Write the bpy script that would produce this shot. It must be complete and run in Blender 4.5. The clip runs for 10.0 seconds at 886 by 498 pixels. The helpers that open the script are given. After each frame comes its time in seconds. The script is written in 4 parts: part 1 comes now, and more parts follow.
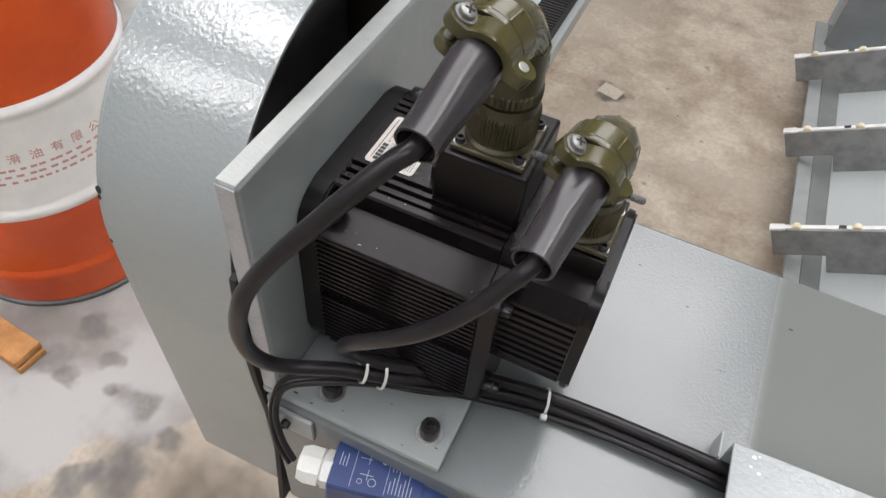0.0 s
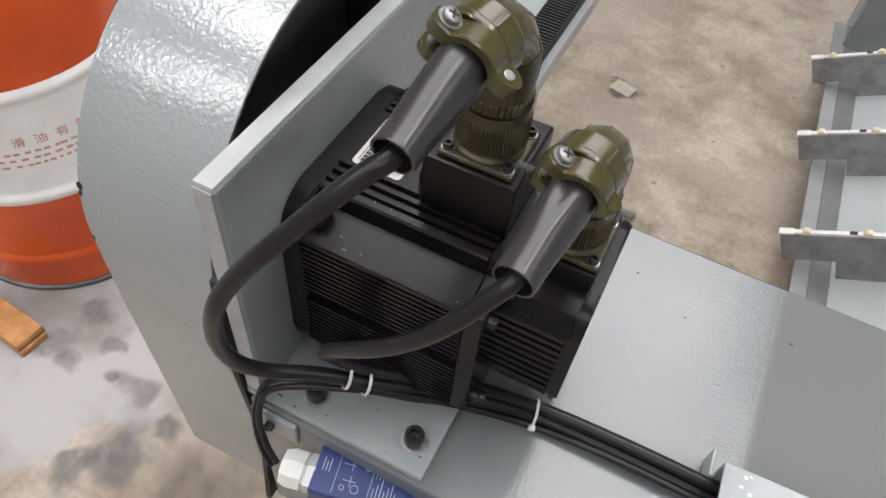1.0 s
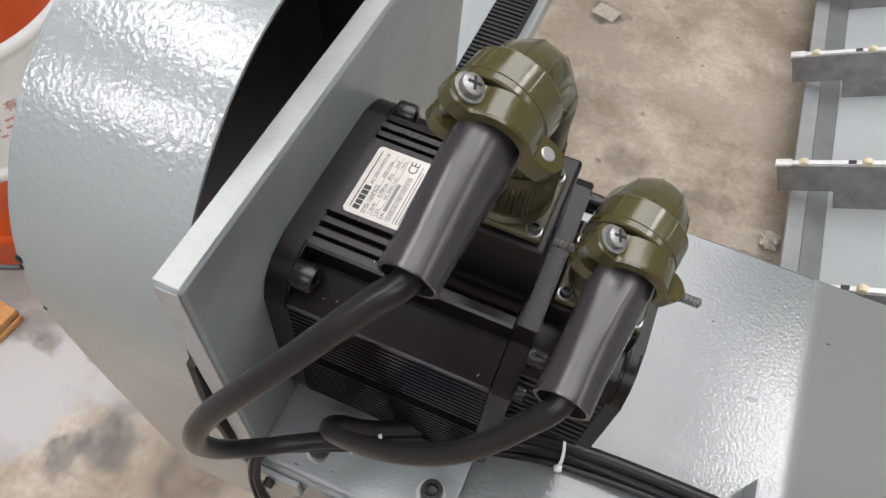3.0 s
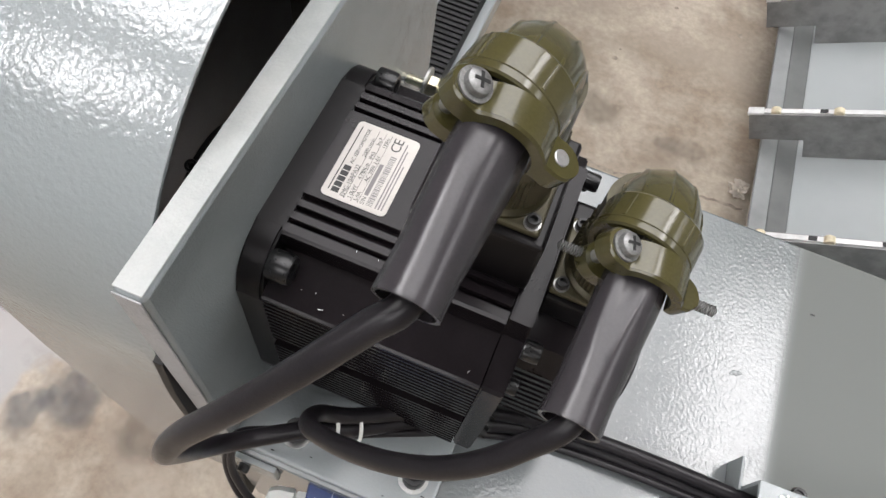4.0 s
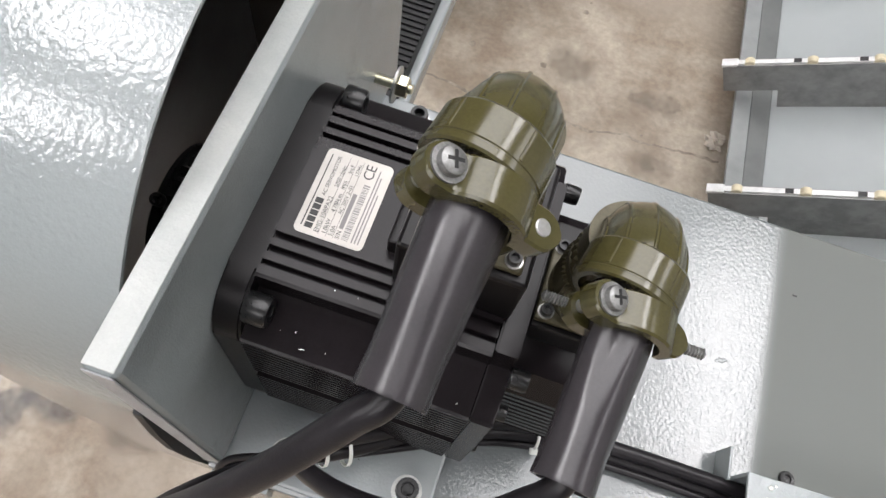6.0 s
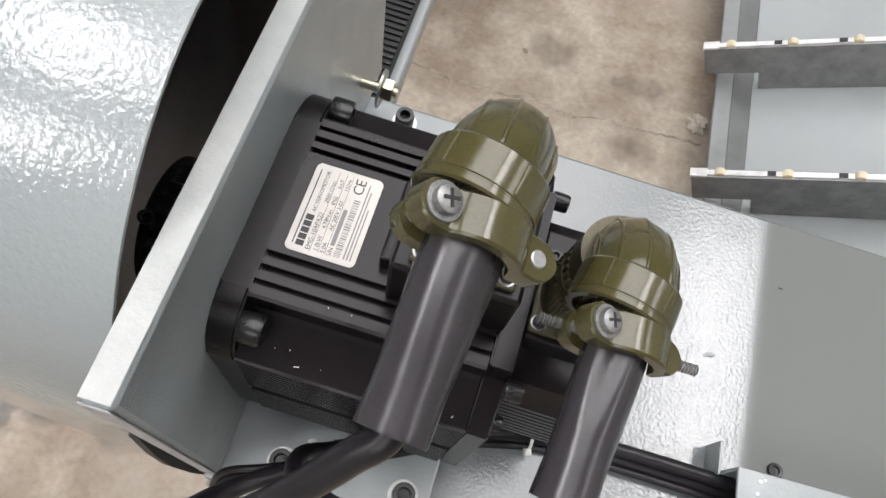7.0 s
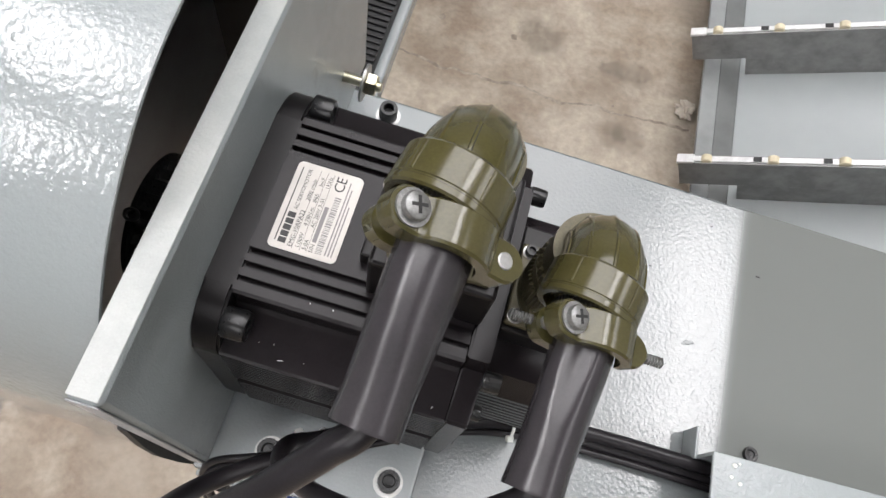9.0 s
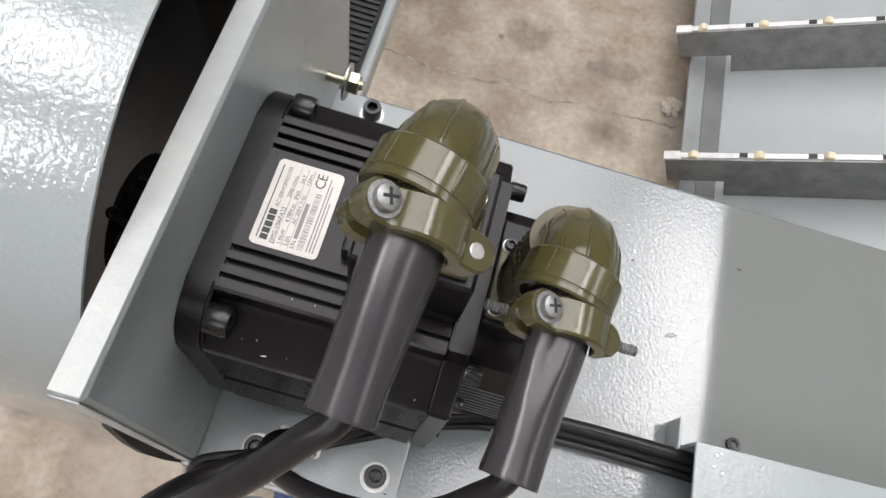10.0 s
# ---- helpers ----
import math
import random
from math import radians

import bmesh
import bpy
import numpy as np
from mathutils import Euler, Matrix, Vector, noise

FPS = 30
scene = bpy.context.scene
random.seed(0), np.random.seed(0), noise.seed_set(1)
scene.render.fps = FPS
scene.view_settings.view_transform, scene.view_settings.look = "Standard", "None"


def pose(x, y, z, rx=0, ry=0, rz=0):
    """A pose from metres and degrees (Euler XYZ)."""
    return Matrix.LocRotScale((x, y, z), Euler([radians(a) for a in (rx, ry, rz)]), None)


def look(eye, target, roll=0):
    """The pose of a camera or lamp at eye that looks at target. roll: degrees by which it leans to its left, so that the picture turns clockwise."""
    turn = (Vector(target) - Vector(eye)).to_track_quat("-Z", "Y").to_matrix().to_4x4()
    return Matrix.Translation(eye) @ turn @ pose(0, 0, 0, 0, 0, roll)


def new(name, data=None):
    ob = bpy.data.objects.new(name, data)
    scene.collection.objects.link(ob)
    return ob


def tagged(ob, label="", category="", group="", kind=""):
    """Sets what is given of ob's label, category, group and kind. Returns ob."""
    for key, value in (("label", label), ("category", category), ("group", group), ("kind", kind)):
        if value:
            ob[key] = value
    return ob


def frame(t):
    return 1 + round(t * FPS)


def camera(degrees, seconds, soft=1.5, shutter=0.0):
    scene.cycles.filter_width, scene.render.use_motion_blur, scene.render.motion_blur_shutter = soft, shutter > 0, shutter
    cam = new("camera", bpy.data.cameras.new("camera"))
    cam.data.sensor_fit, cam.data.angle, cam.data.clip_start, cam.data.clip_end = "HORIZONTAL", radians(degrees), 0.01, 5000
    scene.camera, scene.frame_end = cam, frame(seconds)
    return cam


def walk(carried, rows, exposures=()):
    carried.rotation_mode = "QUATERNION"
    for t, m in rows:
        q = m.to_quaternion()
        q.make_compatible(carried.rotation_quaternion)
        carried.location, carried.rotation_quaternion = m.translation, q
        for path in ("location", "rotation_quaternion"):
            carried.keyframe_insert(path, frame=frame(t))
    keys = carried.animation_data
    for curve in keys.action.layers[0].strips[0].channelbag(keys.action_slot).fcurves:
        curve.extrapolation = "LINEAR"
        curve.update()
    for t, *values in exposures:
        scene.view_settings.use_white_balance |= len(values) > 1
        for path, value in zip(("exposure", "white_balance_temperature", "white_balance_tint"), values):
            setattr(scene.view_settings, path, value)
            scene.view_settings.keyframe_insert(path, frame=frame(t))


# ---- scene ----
cam = camera(63.9, 10.0)
PATH = [
    (0, (0.177, -0.312, 0.535), (-0.253, 0.888, -1.007), 6.6),
    (0.5, (0.176, -0.298, 0.532), (-0.252, 0.888, -1.021), 7.3),
    (1, (0.184, -0.29, 0.533), (-0.262, 0.879, -1.027), 7.3),
    (1.5, (0.192, -0.289, 0.531), (-0.307, 0.867, -1.022), 7.4),
    (2, (0.167, -0.256, 0.53), (-0.299, 0.892, -1.04), 4.7),
    (3.5, (0.111, -0.187, 0.517), (-0.114, 0.784, -1.216), 10.6),
    (4, (0.1, -0.172, 0.511), (-0.062, 0.762, -1.25), 13.1),
    (4.5, (0.098, -0.157, 0.51), (-0.028, 0.751, -1.267), 13.9),
    (5, (0.095, -0.145, 0.509), (-0.019, 0.727, -1.287), 13.8),
    (5.5, (0.091, -0.14, 0.514), (0.0, 0.713, -1.292), 14.1),
    (7, (0.078, -0.123, 0.526), (0.068, 0.692, -1.3), 16.8),
    (7.5, (0.077, -0.119, 0.53), (0.095, 0.672, -1.307), 17.9),
    (8, (0.08, -0.119, 0.534), (0.107, 0.67, -1.304), 18.3),
    (8.5, (0.082, -0.117, 0.535), (0.108, 0.671, -1.303), 18.2),
    (9, (0.083, -0.12, 0.538), (0.106, 0.663, -1.302), 18.6),
    (9.5, (0.084, -0.123, 0.539), (0.117, 0.654, -1.303), 19.3),
    (10, (0.09, -0.123, 0.542), (0.133, 0.667, -1.295), 19.2),
]
walk(cam, [(t, look(eye, target, roll)) for t, eye, target, roll in PATH], exposures=((0.0, -0.10), (2.0, -0.10), (3.5, -0.09), (5.0, -0.03), (10.0, -0.04)))

# ---- light ----
FLOOR = -1.035
world = bpy.data.worlds.new("hall_air")
scene.world = world
world.use_nodes = True
world.node_tree.nodes["Background"].inputs[0].default_value = (0.75, 0.8, 0.85, 1)
world.node_tree.nodes["Background"].inputs[1].default_value = 0.25


# ---- materials ----
def mat(name, base, rough=0.5, metal=0.0, second=None, scale=8.0, mix=(0.4, 0.65), grain=0.0, grain_scale=900.0,
        bump=0.0, bump_scale=400.0, bump_detail=2.0, coat=0.0, rough_var=0.0, specular=0.5, bump_distance=0.001):
    """Procedural surface: two-scale colour variation, fine relief, gloss variation."""
    m = bpy.data.materials.new(name)
    m.use_nodes = True
    nt = m.node_tree
    bsdf = nt.nodes["Principled BSDF"]
    tc = nt.nodes.new("ShaderNodeTexCoord")
    second = second or tuple(c * 0.82 for c in base)

    def tex(s, detail=4.0, rough_=0.6):
        n = nt.nodes.new("ShaderNodeTexNoise")
        n.inputs["Scale"].default_value = s
        n.inputs["Detail"].default_value = detail
        n.inputs["Roughness"].default_value = rough_
        nt.links.new(tc.outputs["Object"], n.inputs["Vector"])
        return n

    big = tex(scale)
    ramp = nt.nodes.new("ShaderNodeMapRange")
    ramp.inputs["From Min"].default_value, ramp.inputs["From Max"].default_value = mix
    nt.links.new(big.outputs["Fac"], ramp.inputs["Value"])
    mixer = nt.nodes.new("ShaderNodeMix")
    mixer.data_type = "RGBA"
    mixer.inputs["A"].default_value = (*base, 1)
    mixer.inputs["B"].default_value = (*second, 1)
    nt.links.new(ramp.outputs["Result"], mixer.inputs["Factor"])
    colour = mixer.outputs["Result"]
    if grain:
        fine = tex(grain_scale, 3.0)
        g = nt.nodes.new("ShaderNodeMapRange")
        g.inputs["From Min"].default_value, g.inputs["From Max"].default_value = 0.3, 0.7
        g.inputs["To Min"].default_value, g.inputs["To Max"].default_value = 1 - grain, 1 + grain
        nt.links.new(fine.outputs["Fac"], g.inputs["Value"])
        mul = nt.nodes.new("ShaderNodeMix")
        mul.data_type, mul.blend_type = "RGBA", "MULTIPLY"
        mul.inputs["Factor"].default_value = 1.0
        nt.links.new(colour, mul.inputs["A"])
        nt.links.new(g.outputs["Result"], mul.inputs["B"])
        colour = mul.outputs["Result"]
    nt.links.new(colour, bsdf.inputs["Base Color"])
    bsdf.inputs["Roughness"].default_value = rough
    bsdf.inputs["Metallic"].default_value = metal
    bsdf.inputs["Coat Weight"].default_value = coat
    bsdf.inputs["Coat Roughness"].default_value = 0.08
    bsdf.inputs["Specular IOR Level"].default_value = specular
    if rough_var:
        rv = tex(scale * 6)
        rr = nt.nodes.new("ShaderNodeMapRange")
        rr.inputs["To Min"].default_value, rr.inputs["To Max"].default_value = max(0.02, rough - rough_var), rough + rough_var
        nt.links.new(rv.outputs["Fac"], rr.inputs["Value"])
        nt.links.new(rr.outputs["Result"], bsdf.inputs["Roughness"])
    if bump:
        bn = tex(bump_scale, bump_detail, 0.5)
        b = nt.nodes.new("ShaderNodeBump")
        b.inputs["Strength"].default_value = bump
        b.inputs["Distance"].default_value = bump_distance
        nt.links.new(bn.outputs["Fac"], b.inputs["Height"])
        nt.links.new(b.outputs["Normal"], bsdf.inputs["Normal"])
        nt.links.new(b.outputs["Normal"], bsdf.inputs["Coat Normal"])
    return m


def glow(name, colour, strength):
    m = bpy.data.materials.new(name)
    m.use_nodes = True
    b = m.node_tree.nodes["Principled BSDF"]
    b.inputs["Base Color"].default_value = (*colour, 1)
    b.inputs["Emission Color"].default_value = (*colour, 1)
    b.inputs["Emission Strength"].default_value = strength
    return m


GREY = (0.30, 0.325, 0.328)
PAINT = mat("grey_machine_paint", GREY, 0.16, second=(0.285, 0.31, 0.315), scale=6, grain=0.03, bump=0.2, bump_scale=420, rough_var=0.05)
BED_EDGE = 0.339


def bed_paint():
    """Glossy orange-peel coat near the motor that ends at BED_EDGE; beyond it the older, flat coat."""
    m = mat("grey_bed_paint", (0.17, 0.187, 0.187), 0.08, second=(0.16, 0.176, 0.178), scale=5, grain=0.03, bump=0.25, bump_scale=350, bump_distance=0.001)
    nt = m.node_tree
    bsdf = nt.nodes["Principled BSDF"]
    tc = nt.nodes.new("ShaderNodeTexCoord")
    sep = nt.nodes.new("ShaderNodeSeparateXYZ")
    nt.links.new(tc.outputs["Object"], sep.inputs["Vector"])
    fac = nt.nodes.new("ShaderNodeMapRange")
    fac.interpolation_type = "SMOOTHSTEP"
    fac.inputs["From Min"].default_value, fac.inputs["From Max"].default_value = BED_EDGE - 0.008, BED_EDGE + 0.008
    nt.links.new(sep.outputs["X"], fac.inputs["Value"])

    def span(a, b, socket):
        r = nt.nodes.new("ShaderNodeMapRange")
        r.inputs["To Min"].default_value, r.inputs["To Max"].default_value = a, b
        nt.links.new(fac.outputs["Result"], r.inputs["Value"])
        nt.links.new(r.outputs["Result"], socket)

    span(0.08, 0.55, bsdf.inputs["Roughness"])
    span(0.8, 0.35, bsdf.inputs["Specular IOR Level"])
    bump = bsdf.inputs["Normal"].links[0].from_node
    span(0.25, 0.02, bump.inputs["Strength"])
    mix = nt.nodes.new("ShaderNodeMix")
    mix.data_type = "RGBA"
    nt.links.new(fac.outputs["Result"], mix.inputs["Factor"])
    nt.links.new(bsdf.inputs["Base Color"].links[0].from_socket, mix.inputs["A"])
    mix.inputs["B"].default_value = (0.132, 0.141, 0.131, 1)
    nt.links.new(mix.outputs["Result"], bsdf.inputs["Base Color"])
    return m


BED_PAINT = bed_paint()
PEEL = mat("grey_hammered_paint", GREY, 0.09, second=(0.28, 0.305, 0.31), scale=5, grain=0.03, bump=0.42, bump_scale=290, rough_var=0.04)
ROUGH_PAINT = mat("grey_cast_paint", (0.285, 0.315, 0.323), 0.18, second=(0.262, 0.292, 0.30), scale=25, grain=0.05, bump=0.42, bump_scale=850, bump_detail=4, rough_var=0.05, specular=0.85)
EDGE_PAINT = mat("grey_worn_edge_paint", (0.42, 0.435, 0.42), 0.36, second=(0.33, 0.35, 0.34), scale=18, grain=0.04, bump=0.35, bump_scale=420, bump_detail=3)
CUT = mat("grey_cut_steel_paint", (0.40, 0.40, 0.41), 0.5, second=(0.30, 0.30, 0.31), scale=60, mix=(0.5, 0.75), grain=0.12, bump=0.6, bump_scale=500)
BLACK = mat("black_anodised_metal", (0.0080, 0.0063, 0.0072), 0.21, second=(0.0115, 0.0091, 0.0104), scale=30, grain=0.08, bump=0.04, bump_scale=1500, rough_var=0.04, specular=0.24)
BLACK_CAST = mat("black_cast_paint", (0.0045, 0.0038, 0.0041), 0.30, second=(0.007, 0.0058, 0.0062), scale=40, grain=0.1, bump=0.12, bump_scale=1200, rough_var=0.04, specular=0.28)
RUBBER = mat("black_rubber", (0.031, 0.0282, 0.031), 0.24, second=(0.036, 0.0327, 0.0358), scale=40, grain=0.06, bump=0.05, bump_scale=2000, rough_var=0.05, specular=0.5)
CABLE = mat("black_cable_jacket", (0.0135, 0.012, 0.0138), 0.31, second=(0.018, 0.016, 0.018), scale=50, grain=0.15, bump=0.1, bump_scale=1500, rough_var=0.08, specular=0.3)
OLIVE = mat("olive_drab_plated", (0.056, 0.050, 0.018), 0.21, second=(0.066, 0.058, 0.022), scale=45, grain=0.09, bump=0.05, bump_scale=500, coat=0.3, rough_var=0.07)
OLIVE_DARK = mat("dark_olive_metal", (0.055, 0.048, 0.026), 0.32, 0.35, second=(0.075, 0.066, 0.036), scale=60, grain=0.15, bump=0.2, bump_scale=1500, rough_var=0.08)
STEEL = mat("zinc_steel", (0.52, 0.52, 0.51), 0.42, 1.0, second=(0.5, 0.5, 0.49), scale=120, grain=0.1, rough_var=0.1)
SCREW_STEEL = mat("dull_zinc_steel", (0.27, 0.27, 0.265), 0.42, 0.7, second=(0.21, 0.21, 0.205), scale=160, grain=0.2, rough_var=0.12)
BLACK_STEEL = mat("black_oxide_steel", (0.012, 0.012, 0.0125), 0.3, 0.1, scale=80, grain=0.1, rough_var=0.1)
WASHER = mat("bright_zinc_washer", (0.50, 0.50, 0.49), 0.34, 0.85, scale=120, grain=0.08)
ZINC = mat("yellow_zinc", (0.7, 0.66, 0.5), 0.3, 1.0, scale=90, grain=0.08, rough_var=0.1)
WHITE_PLASTIC = mat("white_nylon", (0.72, 0.73, 0.70), 0.4, second=(0.66, 0.67, 0.64), scale=50, grain=0.03)
LABEL = mat("silver_label_film", (0.54, 0.51, 0.475), 0.42, second=(0.48, 0.455, 0.42), scale=60, grain=0.03)
INK = mat("black_ink", (0.02, 0.02, 0.02), 0.5)
GREY_INK = mat("grey_ink", (0.18, 0.17, 0.17), 0.5)
WHITE_INK = mat("white_ink", (0.42, 0.47, 0.56), 0.5)
BLUE = mat("blue_enamel", (0.018, 0.040, 0.145), 0.34, second=(0.022, 0.048, 0.165), scale=60, grain=0.06, bump=0.1, bump_scale=900)
ORANGE = mat("orange_drum_paint", (0.70, 0.10, 0.014), 0.24, second=(0.60, 0.075, 0.011), scale=7, grain=0.04, bump=0.1, bump_scale=40, rough_var=0.06)
DRUM_WHITE = mat("white_drum_paint", (0.9, 0.9, 0.88), 0.3, second=(0.78, 0.79, 0.77), scale=9, mix=(0.5, 0.8), grain=0.04)
RED_INK = mat("faded_red_ink", (0.66, 0.36, 0.34), 0.5)
RIM_GAP_DARK = mat("dark_rim_steel_and_gap", (0.13, 0.13, 0.13), 0.45, 0.4, scale=30, grain=0.1)
WOOD = mat("raw_pine", (0.50, 0.25, 0.09), 0.7, second=(0.36, 0.16, 0.05), scale=25, grain=0.15, grain_scale=200, bump=0.3, bump_scale=120)
PAPER = mat("crumpled_paper", (0.62, 0.56, 0.48), 0.9, scale=60, grain=0.1)
# Rails: bars and webs in a darker grey, top caps much paler.
RAIL = mat("grey_aluminium", (0.29, 0.29, 0.288), 0.42, 0.3, second=(0.20, 0.20, 0.20), scale=20, grain=0.08)
RAIL_TOP = mat("pale_aluminium", (0.74, 0.74, 0.73), 0.35, 0.15, scale=40, grain=0.05)
ROLLER = mat("cream_nylon_roller", (0.66, 0.59, 0.42), 0.45, scale=60)
# Low beam of the rack, darker than its other frame members.
DARK_FRAME = mat("dark_grey_low_beam", (0.135, 0.142, 0.138), 0.45, scale=12, grain=0.05, bump=0.2)
FRAME_GREY = mat("grey_frame_paint", (0.24, 0.25, 0.25), 0.4, scale=12, grain=0.05, bump=0.2)
PANEL_GREY = mat("pale_grey_panel", (0.34, 0.365, 0.365), 0.35, second=(0.31, 0.335, 0.335), scale=4, grain=0.03, bump=0.2)
CABINET = mat("slate_grey_cabinet", (0.2, 0.215, 0.225), 0.4, scale=6, grain=0.05, bump=0.2)
BELT = mat("black_toothed_rubber", (0.006, 0.006, 0.0065), 0.6, scale=40, grain=0.15, bump=0.3, bump_scale=900)
# Near-black for the guard's inner shell: cavity shade put into its colour.
GUARD_SHADE = mat("guard_cavity_shade", (0.04, 0.037, 0.037), 0.5, second=(0.055, 0.05, 0.05), scale=14, grain=0.2)
GUARD_INSIDE = mat("grey_guard_inside", (0.27, 0.275, 0.285), 0.4, second=(0.22, 0.22, 0.225), scale=14, grain=0.08)
WALL = mat("grey_hall_wall", (0.42, 0.43, 0.43), 0.8, scale=0.6, grain=0.03)
ROOF = mat("dark_hall_roof", (0.09, 0.092, 0.095), 0.8, scale=0.5, grain=0.05)
SKYLIGHT = glow("milky_roof_sheet", (0.99, 0.973, 0.993), 4.8)
STRIP = glow("strip_diffuser", (0.995, 0.972, 0.98), 12.5)
LAMP = glow("lamp_diffuser", (0.99, 0.968, 0.985), 20.0)
HOUSING = mat("lamp_housing", (0.5, 0.5, 0.5), 0.5)


def concrete():
    m = mat("stained_concrete", (0.42, 0.365, 0.295), 0.6, second=(0.25, 0.195, 0.145), scale=3.4, mix=(0.42, 0.62), grain=0.14, grain_scale=60, bump=0.25, bump_scale=70, bump_detail=5, bump_distance=0.004)
    nt = m.node_tree
    bsdf = nt.nodes["Principled BSDF"]
    old = bsdf.inputs["Base Color"].links[0].from_socket
    tc = nt.nodes.new("ShaderNodeTexCoord")

    def noise_fac(scale, lo, hi, detail=6.0, a=0.0, b=1.0):
        n = nt.nodes.new("ShaderNodeTexNoise")
        n.inputs["Scale"].default_value, n.inputs["Detail"].default_value = scale, detail
        nt.links.new(tc.outputs["Object"], n.inputs["Vector"])
        r = nt.nodes.new("ShaderNodeMapRange")
        r.inputs["From Min"].default_value, r.inputs["From Max"].default_value = lo, hi
        r.inputs["To Min"].default_value, r.inputs["To Max"].default_value = a, b
        nt.links.new(n.outputs["Fac"], r.inputs["Value"])
        return r.outputs["Result"]

    def blend(a, b, fac):
        x = nt.nodes.new("ShaderNodeMix")
        x.data_type = "RGBA"
        if isinstance(a, tuple):
            x.inputs["A"].default_value = a
        else:
            nt.links.new(a, x.inputs["A"])
        if isinstance(b, tuple):
            x.inputs["B"].default_value = b
        else:
            nt.links.new(b, x.inputs["B"])
        nt.links.new(fac, x.inputs["Factor"])
        return x.outputs["Result"]

    # cement-grey screed on the drum's side, with scuffs and damp patches
    screed = blend((0.375, 0.365, 0.355, 1), (0.225, 0.208, 0.19, 1), noise_fac(3.2, 0.47, 0.62, 8))
    screed = blend(screed, (0.10, 0.10, 0.105, 1), noise_fac(5.0, 0.56, 0.66, 9, 0.0, 0.4))
    sep = nt.nodes.new("ShaderNodeSeparateXYZ")
    nt.links.new(tc.outputs["Object"], sep.inputs["Vector"])
    edge = nt.nodes.new("ShaderNodeMapRange")
    edge.inputs["From Min"].default_value, edge.inputs["From Max"].default_value = -0.725, -0.685
    wob = noise_fac(9.0, 0.3, 0.7, 7, -0.06, 0.06)
    near = nt.nodes.new("ShaderNodeMath")
    near.operation = "MINIMUM"
    near.inputs[1].default_value = 0.2
    nt.links.new(sep.outputs["Y"], near.inputs[0])
    skew = nt.nodes.new("ShaderNodeMath")
    skew.operation = "MULTIPLY_ADD"
    skew.inputs[1].default_value = -0.8
    nt.links.new(near.outputs[0], skew.inputs[0])
    nt.links.new(sep.outputs["X"], skew.inputs[2])
    add = nt.nodes.new("ShaderNodeMath")
    add.operation = "ADD"
    nt.links.new(skew.outputs[0], add.inputs[0])
    nt.links.new(wob, add.inputs[1])
    nt.links.new(add.outputs[0], edge.inputs["Value"])
    brown = blend(old, (0.22, 0.175, 0.13, 1), noise_fac(5.5, 0.55, 0.75, 7, 0.0, 0.7))
    pale = blend(brown, (0.52, 0.47, 0.40, 1), noise_fac(1.7, 0.55, 0.72, 6, 0.0, 0.7))
    out = blend(screed, pale, edge.outputs["Result"])
    nt.links.new(out, bsdf.inputs["Base Color"])
    return m


CONCRETE = concrete()


# ---- building helpers ----
def link_mesh(name, bm, material, smooth=35):
    bmesh.ops.recalc_face_normals(bm, faces=bm.faces)
    if smooth:
        limit = radians(smooth)
        for f in bm.faces:
            f.smooth = True
        for e in bm.edges:
            e.smooth = len(e.link_faces) == 2 and e.calc_face_angle(0) < limit
            if e.smooth:
                areas = sorted(f.calc_area() for f in e.link_faces)
                e.smooth = areas[1] < 9 * areas[0] or e.calc_face_angle(0) < 0.02
    me = bpy.data.meshes.new(name)
    bm.to_mesh(me)
    bm.free()
    me.materials.append(material)
    return new(name, me)


def part(name, bm, material, parent, label="", smooth=35):
    ob = link_mesh(name, bm, material, smooth)
    ob.parent = parent
    if parent is not None:
        ob.matrix_parent_inverse = parent.matrix_basis.inverted()
    return tagged(ob, label)


def thing(name, label, category, at=(0, 0, 0), group="", kind=""):
    ob = new(name)
    ob.empty_display_size = 0.02
    ob.matrix_basis = Matrix.Translation(at)
    return tagged(ob, label, category, group, kind)


def solo(name, bm, material, label, category, group="", kind="", smooth=35):
    return tagged(link_mesh(name, bm, material, smooth), label, category, group, kind)


def box(x0, x1, y0, y1, z0, z1, bevel=0.0, segments=2, bm=None):
    bm = bm or bmesh.new()
    vs = [bm.verts.new((x, y, z)) for x in (x0, x1) for y in (y0, y1) for z in (z0, z1)]
    faces = [bm.faces.new([vs[i] for i in q]) for q in ((0, 1, 3, 2), (4, 6, 7, 5), (0, 4, 5, 1), (2, 3, 7, 6), (0, 2, 6, 4), (1, 5, 7, 3))]
    if bevel:
        edges = {e for f in faces for e in f.edges}
        bmesh.ops.bevel(bm, geom=list(edges), offset=bevel, segments=segments, affect="EDGES", profile=0.5)
    return bm


def turn(bm, m):
    bmesh.ops.transform(bm, matrix=m, verts=bm.verts)
    return bm


def merge(*parts):
    out = bmesh.new()
    for b in parts:
        me = bpy.data.meshes.new("tmp")
        b.to_mesh(me)
        b.free()
        out.from_mesh(me)
        bpy.data.meshes.remove(me)
    return out


